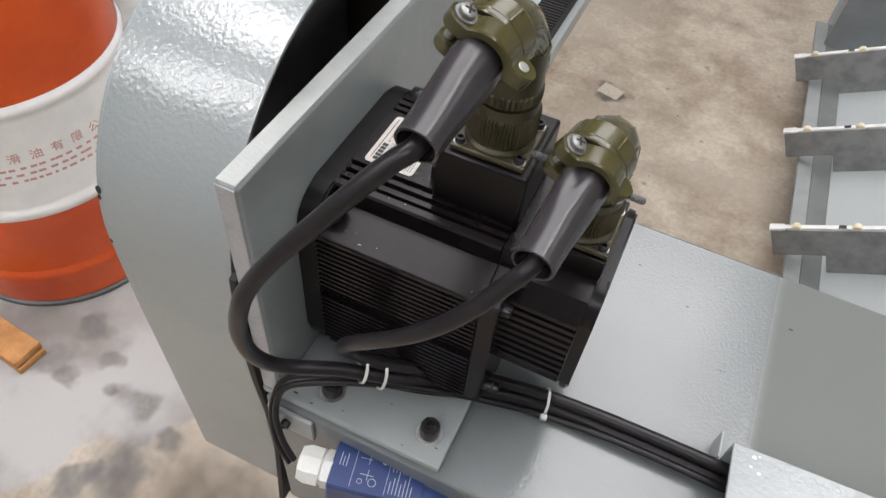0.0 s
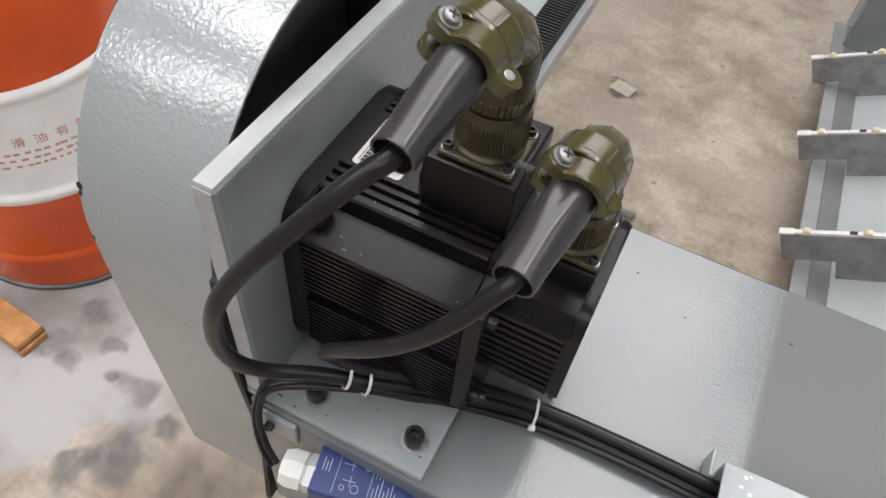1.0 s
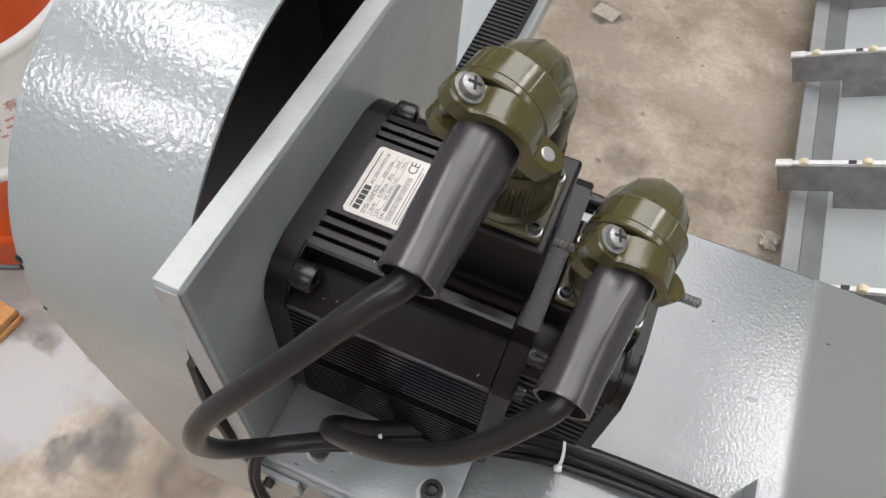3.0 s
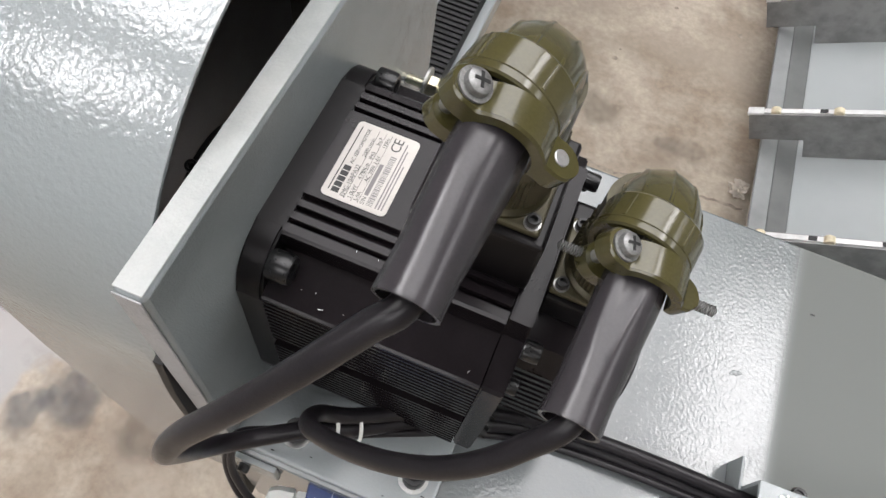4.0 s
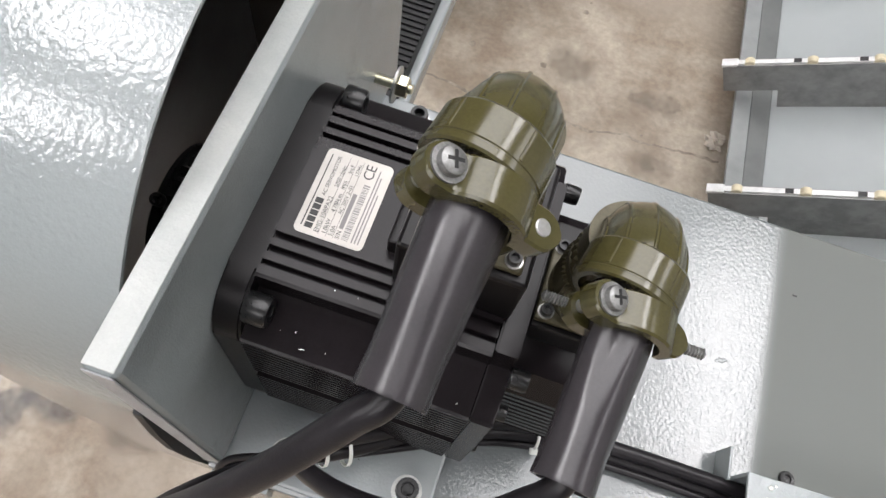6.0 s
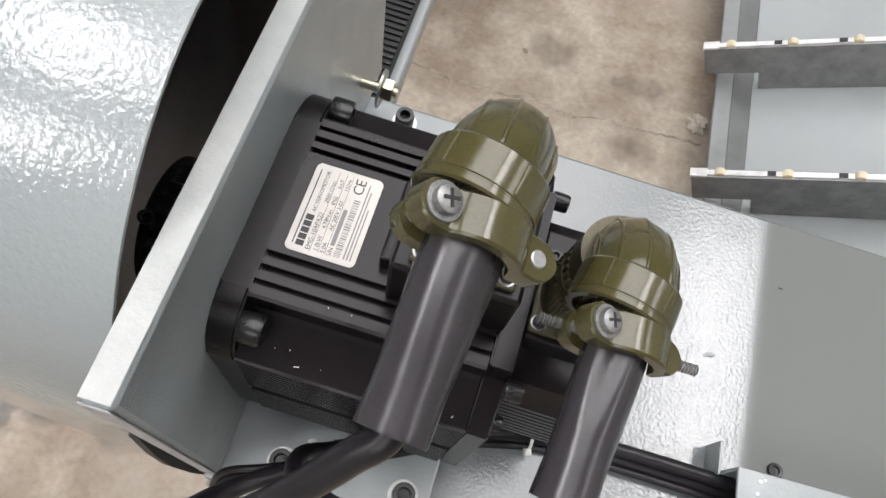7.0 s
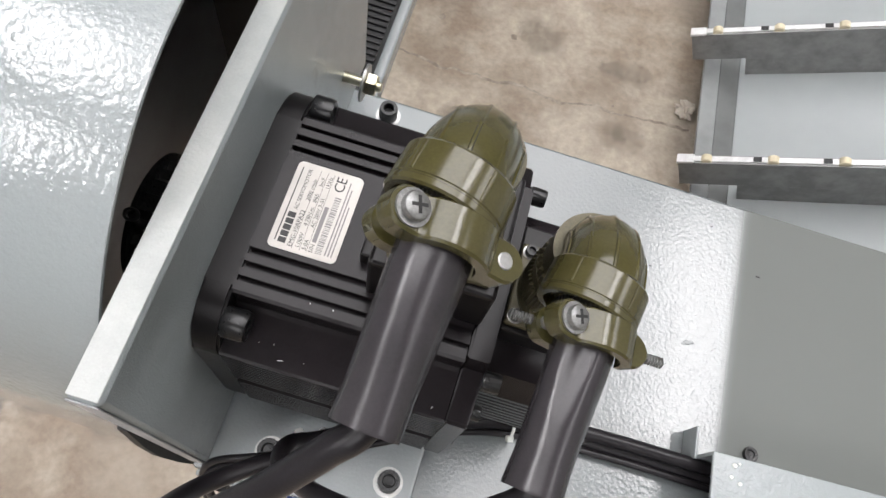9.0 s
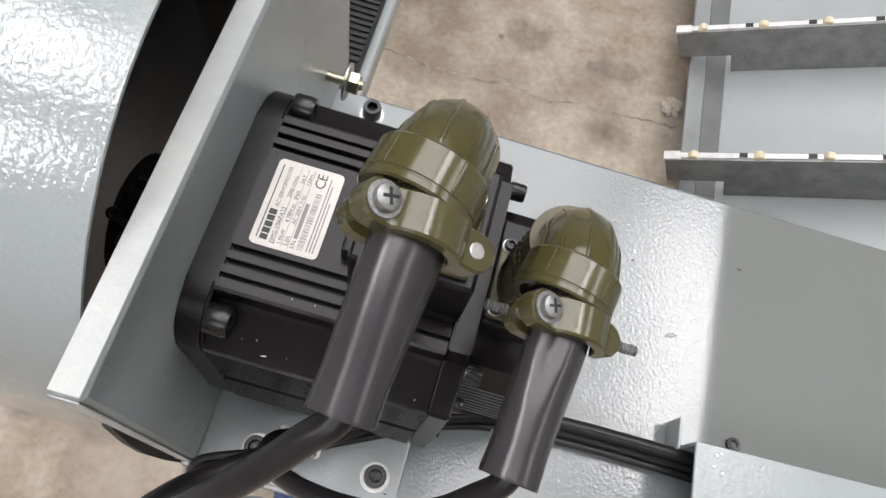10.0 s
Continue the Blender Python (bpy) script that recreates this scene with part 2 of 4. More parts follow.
def prism(profile, x0, x1, bevel=0.0):
    """A (y, z) outline drawn out along x."""
    bm = bmesh.new()
    a = [bm.verts.new((x0, y, z)) for y, z in profile]
    b = [bm.verts.new((x1, y, z)) for y, z in profile]
    n = len(profile)
    ends = [bm.faces.new(a), bm.faces.new(b[::-1])]
    for i in range(n):
        bm.faces.new((a[i], b[i], b[(i + 1) % n], a[(i + 1) % n]))
    if bevel:
        edges = {e for f in ends for e in f.edges}
        bmesh.ops.bevel(bm, geom=list(edges), offset=bevel, segments=2, affect="EDGES")
    return bm


def lathe(profile, n=32, teeth=0.0, m=None):
    """A (radius, height) outline turned round z; teeth: depth of a knurl on alternate steps of points marked with a third value."""
    bm = bmesh.new()
    rings = []
    for p in profile:
        r, h = p[0], p[1]
        k = teeth if len(p) > 2 else 0.0
        if r < 1e-6:
            rings.append([bm.verts.new((0, 0, h))])
        else:
            rings.append([bm.verts.new(((r - k * (i % 2)) * math.cos(2 * math.pi * i / n), (r - k * (i % 2)) * math.sin(2 * math.pi * i / n), h)) for i in range(n)])
    for a, b in zip(rings, rings[1:]):
        for i in range(n):
            j = (i + 1) % n
            if len(a) == 1 and len(b) == 1:
                continue
            if len(a) == 1:
                bm.faces.new((a[0], b[j], b[i]))
            elif len(b) == 1:
                bm.faces.new((a[i], a[j], b[0]))
            else:
                bm.faces.new((a[i], a[j], b[j], b[i]))
    for ring in (rings[0], rings[-1]):
        if len(ring) > 1 and rings[0] is not rings[-1] and profile[0] != profile[-1]:
            bm.faces.new(ring)
    return turn(bm, m) if m else bm


def along(a, b, roll=0):
    """The pose that puts z along a to b, at a."""
    d = Vector(b) - Vector(a)
    return Matrix.Translation(a) @ d.to_track_quat("Z", "Y").to_matrix().to_4x4() @ pose(0, 0, 0, 0, 0, roll)


def spline(points, steps=10):
    """A smooth line through the points."""
    p = [Vector(q) for q in points]
    p = [2 * p[0] - p[1], *p, 2 * p[-1] - p[-2]]
    out = []
    for i in range(1, len(p) - 2):
        for k in range(steps):
            t = k / steps
            out.append(0.5 * (2 * p[i] + (p[i + 1] - p[i - 1]) * t + (2 * p[i - 1] - 5 * p[i] + 4 * p[i + 1] - p[i + 2]) * t * t + (3 * p[i] - p[i - 1] - 3 * p[i + 1] + p[i + 2]) * t ** 3))
    return out + [p[-2]]


def tube(points, radius, n=14, steps=10, smooth_line=True):
    line = spline(points, steps) if smooth_line else [Vector(q) for q in points]
    bm = bmesh.new()
    rings, side = [], None
    for i, p in enumerate(line):
        d = (line[min(i + 1, len(line) - 1)] - line[max(i - 1, 0)]).normalized()
        side = d.orthogonal().normalized() if side is None else (side - d * side.dot(d)).normalized()
        up = d.cross(side)
        r = radius(i / (len(line) - 1)) if callable(radius) else radius
        rings.append([bm.verts.new(p + r * (math.cos(a) * side + math.sin(a) * up)) for a in (2 * math.pi * k / n for k in range(n))])
    for a, b in zip(rings, rings[1:]):
        for k in range(n):
            bm.faces.new((a[k], a[(k + 1) % n], b[(k + 1) % n], b[k]))
    bm.faces.new(rings[0])
    bm.faces.new(rings[-1])
    return bm


def lettering(text, size, m, material, parent, name="lettering", depth=0.0002, align="LEFT", aspect=1.0):
    cu = bpy.data.curves.new("type", "FONT")
    cu.body, cu.size, cu.extrude, cu.align_x = text, size, depth, align
    cu.resolution_u = 3
    tmp = new("type", cu)
    me = bpy.data.meshes.new_from_object(tmp.evaluated_get(bpy.context.evaluated_depsgraph_get()))
    bpy.data.objects.remove(tmp)
    bpy.data.curves.remove(cu)
    me.transform(m @ Matrix.Diagonal((aspect, 1, 1, 1)))
    me.materials.clear()
    me.materials.append(material)
    ob = new(name, me)
    ob.parent = parent
    if parent is not None:
        ob.matrix_parent_inverse = parent.matrix_basis.inverted()
    return ob


def socket_screw(parent, foot, way, r, h, name="cap_screw", material=None, washer=0.0, knurl=True):
    """A hexagon socket cap screw whose head stands on foot and points along way."""
    m = along(foot, Vector(foot) + Vector(way))
    hexa = r * 0.52
    head = lathe([(r * 0.93, 0), (r, h * 0.08, 1), (r, h * 0.82, 1), (r * 0.9, h), (hexa * 1.1, h), (hexa, h * 0.97), (hexa, h * 0.45), (0, h * 0.4)], 36, r * 0.05 if knurl else 0, m)
    ob = part(name, head, material or BLACK_STEEL, parent)
    if washer:
        part("washer", lathe([(washer, -0.0012), (washer, 0.0003), (r * 0.9, 0.0003), (r * 0.9, -0.0012)], 32, 0, m), WASHER, parent, "zinc washer")
    return ob


def round_rect(y0, y1, z0, z1, r, n=6):
    out = []
    for cy, cz, a0 in ((y1 - r, z1 - r, 0), (y0 + r, z1 - r, 90), (y0 + r, z0 + r, 180), (y1 - r, z0 + r, 270)):
        for k in range(n + 1):
            a = radians(a0 + 90 * k / n)
            out.append((cy + r * math.cos(a), cz + r * math.sin(a)))
    return out


# ---- hall ----
H0, H1 = -9.0, 9.0
ROOF_Z = 5.5
floor = solo("floor", box(H0, H1, H0, H1, FLOOR - 0.2, FLOOR), CONCRETE, "stained beige and grey concrete workshop floor", "floor", kind="structure", smooth=0)
solo("ceiling", box(H0, H1, H0, H1, ROOF_Z, ROOF_Z + 0.2), ROOF, "dark grey sheet roof of the workshop", "ceiling", kind="structure", smooth=0)
for nm, b in (("wall_north", (H0, H1, H1, H1 + 0.2)), ("wall_south", (H0, H1, H0 - 0.2, H0)), ("wall_east", (H1, H1 + 0.2, H0, H1)), ("wall_west", (H0 - 0.2, H0, H0, H1))):
    solo(nm, box(*b, FLOOR, ROOF_Z), WALL, "plain grey painted workshop wall", "wall", kind="structure", smooth=0)


def roof_light(name, label, category, x, y, width, length, rz, material, z=0.06):
    t = thing(name, label, category, (x, y, ROOF_Z), "roof lights")
    m = pose(x, y, ROOF_Z - z, 0, 0, rz)
    part("frame", turn(box(-width / 2 - 0.04, width / 2 + 0.04, -length / 2 - 0.04, length / 2 + 0.04, 0.0, 0.055), m), HOUSING, t, smooth=0)
    part("diffuser", turn(box(-width / 2, width / 2, -length / 2, length / 2, -0.02, -0.002), m), material, t, "glowing white diffuser", smooth=0)


roof_light("skylight", "unseen milky white glowing roof panel", "skylight", -0.25, 2.55, 3.9, 6.9, 0, SKYLIGHT)
roof_light("strip_light", "long white ceiling strip light", "ceiling light", 2.62, 2.3, 1.05, 3.0, 0, STRIP)
roof_light("strip_light", "long white ceiling strip light", "ceiling light", -3.2, -0.2, 1.1, 2.3, 0, LAMP)
roof_light("strip_light", "long white ceiling strip light", "ceiling light", -4.8, -4.5, 1.0, 3.6, -41, LAMP)
# Two unseen skylights, added to brighten the faces toward south and east.
roof_light("skylight", "unseen milky white glowing roof panel", "skylight", 0.3, -5.85, 5.0, 3.7, 0, SKYLIGHT)
roof_light("skylight", "unseen milky white glowing roof panel", "skylight", 6.6, 0.5, 2.4, 6.0, 0, SKYLIGHT)


# ---- machine frame ----
BED_Y0, BED_Y1 = -0.106, 0.233
bed = thing("machine_bed", "pale grey painted steel machine bed beam", "machine bed", (0.6, 0.06, FLOOR))
part("top_beam", box(-0.036, 2.2, BED_Y0, BED_Y1, -0.22, 0.0, 0.003), BED_PAINT, bed)
part("pedestal", box(0.25, 1.9, BED_Y0 + 0.03, BED_Y1 - 0.03, FLOOR, -0.221, 0.003), PAINT, bed)

MOUNT_TOP = 0.009
mount = thing("mounting_plate", "grey painted steel mounting plate bolted on the bed", "plate", (0.04, 0.06, 0))
part("plate", box(-0.040, 0.119, -0.103, 0.226, 0.0002, MOUNT_TOP, 0.0022, 2), PAINT, mount)
for bx, by in ((0.100, -0.079), (0.014, -0.082), (0.011, 0.209), (0.100, 0.209)):
    socket_screw(mount, (bx, by, MOUNT_TOP + 0.001), (0, 0, 1), 0.0081, 0.0130, washer=0.0106)

PX0, PX1 = -0.039, -0.0235
upright = thing("upright_plate", "thick grey painted steel plate standing on the mounting plate", "plate", (-0.03, 0.07, MOUNT_TOP))
ub = bmesh.new()
box(PX0, PX1, -0.102, 0.256, MOUNT_TOP + 0.0002, 0.2445, 0.0035, 3, ub)
part("plate", ub, ROUGH_PAINT, upright)
part("top_edge", box(PX0 + 0.001, PX1 - 0.001, -0.1005, 0.2545, 0.2443, 0.2451, 0.0003, 1), EDGE_PAINT, upright, "pale worn painted top edge")
part("front_edge", box(PX0 + 0.001, PX1 - 0.001, -0.1026, -0.1018, MOUNT_TOP + 0.003, 0.2425, 0.0003, 1), CUT, upright, "flame-cut steel edge")

# tension bolt at the far end of the plate
stud = thing("tension_bolt", "yellow zinc bolt with nut and large washer through the plate", "bolt", (-0.01, 0.194, 0.07))
part("shank", lathe([(0.004, 0), (0.004, 0.0295), (0.0032, 0.0305)], 16, 0, along((-0.0236, 0.194, 0.07), (0.0, 0.194, 0.07))), ZINC, stud)
part("washer", lathe([(0.015, 0), (0.015, 0.0018)], 32, 0, along((-0.0075, 0.194, 0.07), (0.1, 0.194, 0.07))), STEEL, stud)
part("nut", lathe([(0.0085, 0), (0.009, 0.001), (0.009, 0.0075), (0.0085, 0.0085)], 6, 0, along((-0.0055, 0.194, 0.07), (0.1, 0.194, 0.07))), ZINC, stud, smooth=0)

# ---- belt guard ----
GC_Y, GC_Z, GR = 0.068, 0.127, 0.169
guard = thing("belt_guard", "curved grey hammered-paint sheet steel belt guard", "machine guard", (-0.1, 0.07, -0.22))


def guard_line(r, z_low):
    pts = [(GC_Y - r + 0.006, z_low)]
    pts += [(GC_Y - r, 0.05), (GC_Y - r, 0.09)]
    pts += [(GC_Y + r * math.cos(radians(a)), GC_Z + r * math.sin(radians(a))) for a in range(178, -1, -4)]
    pts += [(GC_Y + r, 0.05), (GC_Y + r, z_low)]
    return pts


GX0, GX1 = -0.150, -0.0455
outer, inner = guard_line(GR, -0.225), guard_line(GR - 0.0022, -0.225)
part("shell", prism(outer + inner[::-1], GX0, GX1), PEEL, guard, smooth=40)
# Thin dark sheet under the shell; the hollow's shade is in its colour.
inset_outer, inset_inner = guard_line(GR - 0.0024, -0.222), guard_line(GR - 0.0040, -0.222)
part("shade_sheet", prism(inset_outer + inset_inner[::-1], GX0 + 0.003, GX1 - 0.0015), GUARD_SHADE, guard, "near-black inner sheet coloured as the guard's shade")
part("side_panel", prism(outer, GX0 - 0.002, GX0 - 0.0001), PEEL, guard)
part("side_lining", prism(inset_inner, GX0 + 0.0001, GX0 + 0.0028), GUARD_INSIDE, guard, "grey painted inner face")
# Black strip that fills the gap between guard edge and upright plate.
gap_line = [(-0.088, -0.226), (-0.1130, -0.224), (-0.1080, -0.18), (-0.1022, -0.12), (-0.1022, -0.045), (-0.1064, 0.02), (-0.1080, 0.07), (-0.1066, 0.11), (-0.1030, 0.150), (-0.088, 0.156)]
part("gap_strip", prism(gap_line, GX1 + 0.0005, PX0 - 0.0005), BELT, guard, "black strip in the gap between guard and plate", smooth=0)

pulley = thing("belt_pulley", "black steel toothed pulley inside the guard", "pulley", (-0.06, 0.0265, 0.1035))
pm = along((-0.094, 0.0265, 0.1035), (0.0, 0.0265, 0.1035))
part("rim", lathe([(0.0415, 0.0), (0.044, 0.0015), (0.044, 0.004), (0.0405, 0.0045), (0.0405, 0.0050, 1), (0.0405, 0.030, 1), (0.044, 0.0305), (0.044, 0.0345), (0.022, 0.0355)], 48, 0.004, pm), BLACK_STEEL, pulley, smooth=0)
part("hub", lathe([(0.018, 0.036), (0.018, 0.050), (0.010, 0.0545)], 32, 0, pm), BLACK_STEEL, pulley)
part("shaft_nut", lathe([(0.012, -0.010), (0.0135, -0.0085), (0.0135, -0.0002)], 6, 0, pm), BLACK_STEEL, pulley, smooth=0)
socket_screw(pulley, (-0.0895, 0.0110, 0.1440), (0, -0.33, 0.95), 0.0042, 0.0065)

# ---- linear axis behind ----
axis = thing("axis_beam", "grey steel beam with a belt track leading away", "machine beam", (-0.12, 1.6, FLOOR))
part("beam", box(-0.30, -0.031, 0.262, 3.4, -0.185, -0.150, 0.003), PAINT, axis)
part("legs", box(-0.29, -0.22, 1.2, 1.4, FLOOR, -0.1852, 0.004), PAINT, axis)
tb = box(-0.090, -0.043, 0.262, 3.3, -0.149, -0.1255)
tooth_belt = thing("toothed_belt", "black toothed rubber drive belt lying along the beam", "drive belt", (-0.06, 1.5, -0.149))
part("band", tb, BELT, tooth_belt, smooth=0)
ribs = bmesh.new()
for k in range(230):
    y = 0.268 + k * 0.0085
    box(-0.0895, -0.0435, y, y + 0.0042, -0.1256, -0.1225, bm=ribs)
tagged(part("teeth", ribs, BELT, tooth_belt, smooth=0), kind="stuff")

# ---- servo motor ----
CY, CZ = 0.0265, 0.1035
motor = thing("servo_motor", "black finned servo motor flanged to the upright plate", "electric motor", (0.05, CY, MOUNT_TOP))
part("flange", prism(round_rect(CY - 0.0808, CY + 0.0808, CZ - 0.0865, CZ + 0.0865, 0.030, 8), PX1 + 0.0002, -0.008, 0.0015), BLACK_CAST, motor)


def quarter(fins=True):
    """One quarter of the body outline: from the middle of the top to the middle of the +y side."""
    q = [(0.0, 0.0905)]
    q += [(0.0315, 0.0905), (0.0315, 0.0855), (0.0355, 0.0855), (0.0355, 0.0895), (0.0395, 0.0895), (0.0395, 0.0845), (0.0435, 0.0845), (0.0435, 0.0890), (0.0480, 0.0890), (0.0480, 0.0840), (0.0510, 0.0840), (0.0510, 0.0885), (0.0560, 0.0880)]
    for k in range(7):
        z = 0.0868 - 0.0020 * k
        q += [(0.0578, z), (0.0578, z - 0.0010), (0.0558, z - 0.0011), (0.0558, z - 0.0019)]
    q += [(0.0575, 0.0722), (0.0600, 0.0712), (0.0850, 0.0624), (0.0865, 0.0615)]
    z = 0.0590
    while z > 0.002:
        q += [(0.0865, z), (0.0815, z - 0.0003), (0.0815, z - 0.0027), (0.0865, z - 0.0030)]
        z -= 0.0052
    return q


q = quarter()
right = q + [(y, -z) for y, z in q[::-1][1:]]
prof = right + [(-y, z) for y, z in right[::-1][1:-1]]
part("finned_body", prism([(CY + y * 0.942, CZ + z) for y, z in prof], -0.0078, 0.114), BLACK, motor, smooth=20)
bell = [(0.0, 0.0895), (0.055, 0.0885), (0.0565, 0.072), (0.0845, 0.0620), (0.0865, 0.060), (0.0865, 0.0)]
bell = bell + [(y, -z) for y, z in bell[::-1][1:]]
bell = bell + [(-y, z) for y, z in bell[::-1][1:-1]]
part("end_bell", prism([(CY + y * 0.938, CZ + z * 0.995) for y, z in bell], 0.1146, 0.1268, 0.001), BLACK, motor)
for sy in (-1, 1):
    for sz in (-1, 1):
        socket_screw(motor, (-0.008, CY + sy * 0.0670, CZ + sz * 0.0765), (1, 0, 0), 0.0083, 0.0125, knurl=False)
        socket_screw(motor, (0.1268, CY + sy * 0.0695, CZ + sz * 0.050), (1, 0, 0), 0.0045, 0.006)
        socket_screw(motor, (0.1268, CY + sy * 0.0565, CZ + sz * 0.072), (1, 0, 0), 0.0055, 0.0095)

# encoder end with its own fins
enc = [(-0.040, 0.066), (-0.052, 0.062), (-0.0595, 0.0465)]
z = 0.0440
while z > -0.026:
    enc += [(-0.0610, z), (-0.0610, z - 0.0042), (-0.0560, z - 0.0046), (-0.0560, z - 0.0072)]
    z -= 0.0078
enc += [(-0.060, -0.030), (-0.045, -0.050), (0.045, -0.050), (0.060, -0.030), (0.060, 0.0465), (0.052, 0.062), (0.040, 0.066)]
part("encoder_housing", prism([(CY + y * 0.92, CZ + z) for y, z in enc], 0.1269, 0.1760), BLACK, motor, "black finned encoder housing", smooth=20)
part("encoder_saddle", box(0.1275, 0.1772, -0.0045, 0.0575, CZ + 0.0655, CZ + 0.0845, 0.0012), BLACK_CAST, motor)
cap = round_rect(CY - 0.0545, CY + 0.0545, CZ - 0.052, CZ + 0.070, 0.024, 8)
part("rear_cap", prism(cap, 0.1762, 0.1850, 0.002), BLACK_CAST, motor)
part("connector_block", box(0.0555, 0.1165, -0.0085, 0.0575, CZ + 0.0895, CZ + 0.1325, 0.002), BLACK_CAST, motor, "black raised connector block")
part("block_step", box(0.0480, 0.0556, 0.0055, 0.0515, CZ + 0.0895, CZ + 0.1020, 0.0012), BLACK_CAST, motor)

# nameplate: rows run along y, the heading lies next to the flange
LZ = CZ + 0.0906
plate_label = part("nameplate", turn(prism(round_rect(0.0, 0.0515, 0.0, 0.0365, 0.003, 4), 0, 0.0003), Matrix(((0, 0, 1, 0.0), (0, 1, 0, 0.0), (1, 0, 0, LZ), (0, 0, 0, 1)))), LABEL, motor, "silver printed nameplate", smooth=0)
TYPE = Matrix(((0, -1, 0, 0), (1, 0, 0, 0), (0, 0, 1, LZ + 0.00035), (0, 0, 0, 1)))


def plate_text(text, col, row, size, material=INK):
    lettering(text, size, TYPE @ Matrix.Translation((col, -row, 0)), material, plate_label, depth=0.00005)


def plate_bar(col, row, width, height, material=INK):
    part("printed_bar", turn(box(col, col + width, -row, -row + height, 0, 0.0001), TYPE), material, plate_label, smooth=0)


plate_bar(0.004, 0.0035, 0.044, 0.0006)
for k in range(5):
    plate_bar(0.0035 + k * 0.0037, 0.0088, 0.0031, 0.0041)
plate_text("AC SERVOMOTOR", 0.0232, 0.0084, 0.0030)
plate_text("EMG-10APA22", 0.0025, 0.0126, 0.0035)
plate_text("1.0kW", 0.0030, 0.0164, 0.0032)
plate_text("5.0A", 0.0030, 0.0200, 0.0032)
plate_text("S/N", 0.0025, 0.0236, 0.0032)
plate_text("4.78N.m", 0.0160, 0.0164, 0.0032)
plate_text("AC 200V 3~", 0.0160, 0.0200, 0.0030)
plate_text("2000 r/min", 0.0300, 0.0126, 0.0030)
plate_text("IP65", 0.0300, 0.0164, 0.0030)
plate_text("Ins.F", 0.0400, 0.0164, 0.0030)
plate_text("S1", 0.0310, 0.0200, 0.0030)
plate_text("133Hz", 0.0395, 0.0200, 0.0028)
plate_text("C", 0.0395, 0.0278, 0.0080)
plate_text("E", 0.0448, 0.0278, 0.0080)
for row in (0.0130, 0.0170, 0.0206):
    plate_bar(0.002, row, 0.047, 0.0002)
plate_bar(0.0085, 0.0237, 0.021, 0.0022, GREY_INK)
rnd = random.Random(4)
x = 0.0030
while x < 0.036:
    w = rnd.choice((0.0003, 0.0005, 0.0008))
    plate_bar(x, 0.0282, w, 0.0034, GREY_INK)
    x += w + rnd.choice((0.0004, 0.0006))
for k, w in enumerate((0.044, 0.040, 0.030)):
    plate_bar(0.0030, 0.0305 + 0.0017 * k, w, 0.0007, GREY_INK)

# white dust and chips lying on the motor
chips = bmesh.new()
rnd = random.Random(7)
for k in range(18):
    x, yy = rnd.uniform(0.0, 0.11), rnd.uniform(-0.052, -0.022)
    zz = 0.175 - 0.0085 * (-0.0235 - yy) / 0.030 if yy < -0.0235 else 0.1925
    l = rnd.choice((0.0003, 0.0004, 0.0007, 0.0014))
    turn_m = Matrix.Translation((x, yy, zz)) @ pose(0, 0, 0, 0, 0, rnd.uniform(0, 180))
    b = turn(box(-l, l, -0.00014, 0.00014, 0, 0.0003), turn_m)
    me = bpy.data.meshes.new("tmp")
    b.to_mesh(me)
    b.free()
    chips.from_mesh(me)
    bpy.data.meshes.remove(me)
solo("metal_chips", chips, STEEL, "small bright metal chips lying on the motor", "swarf", kind="stuff", smooth=0)


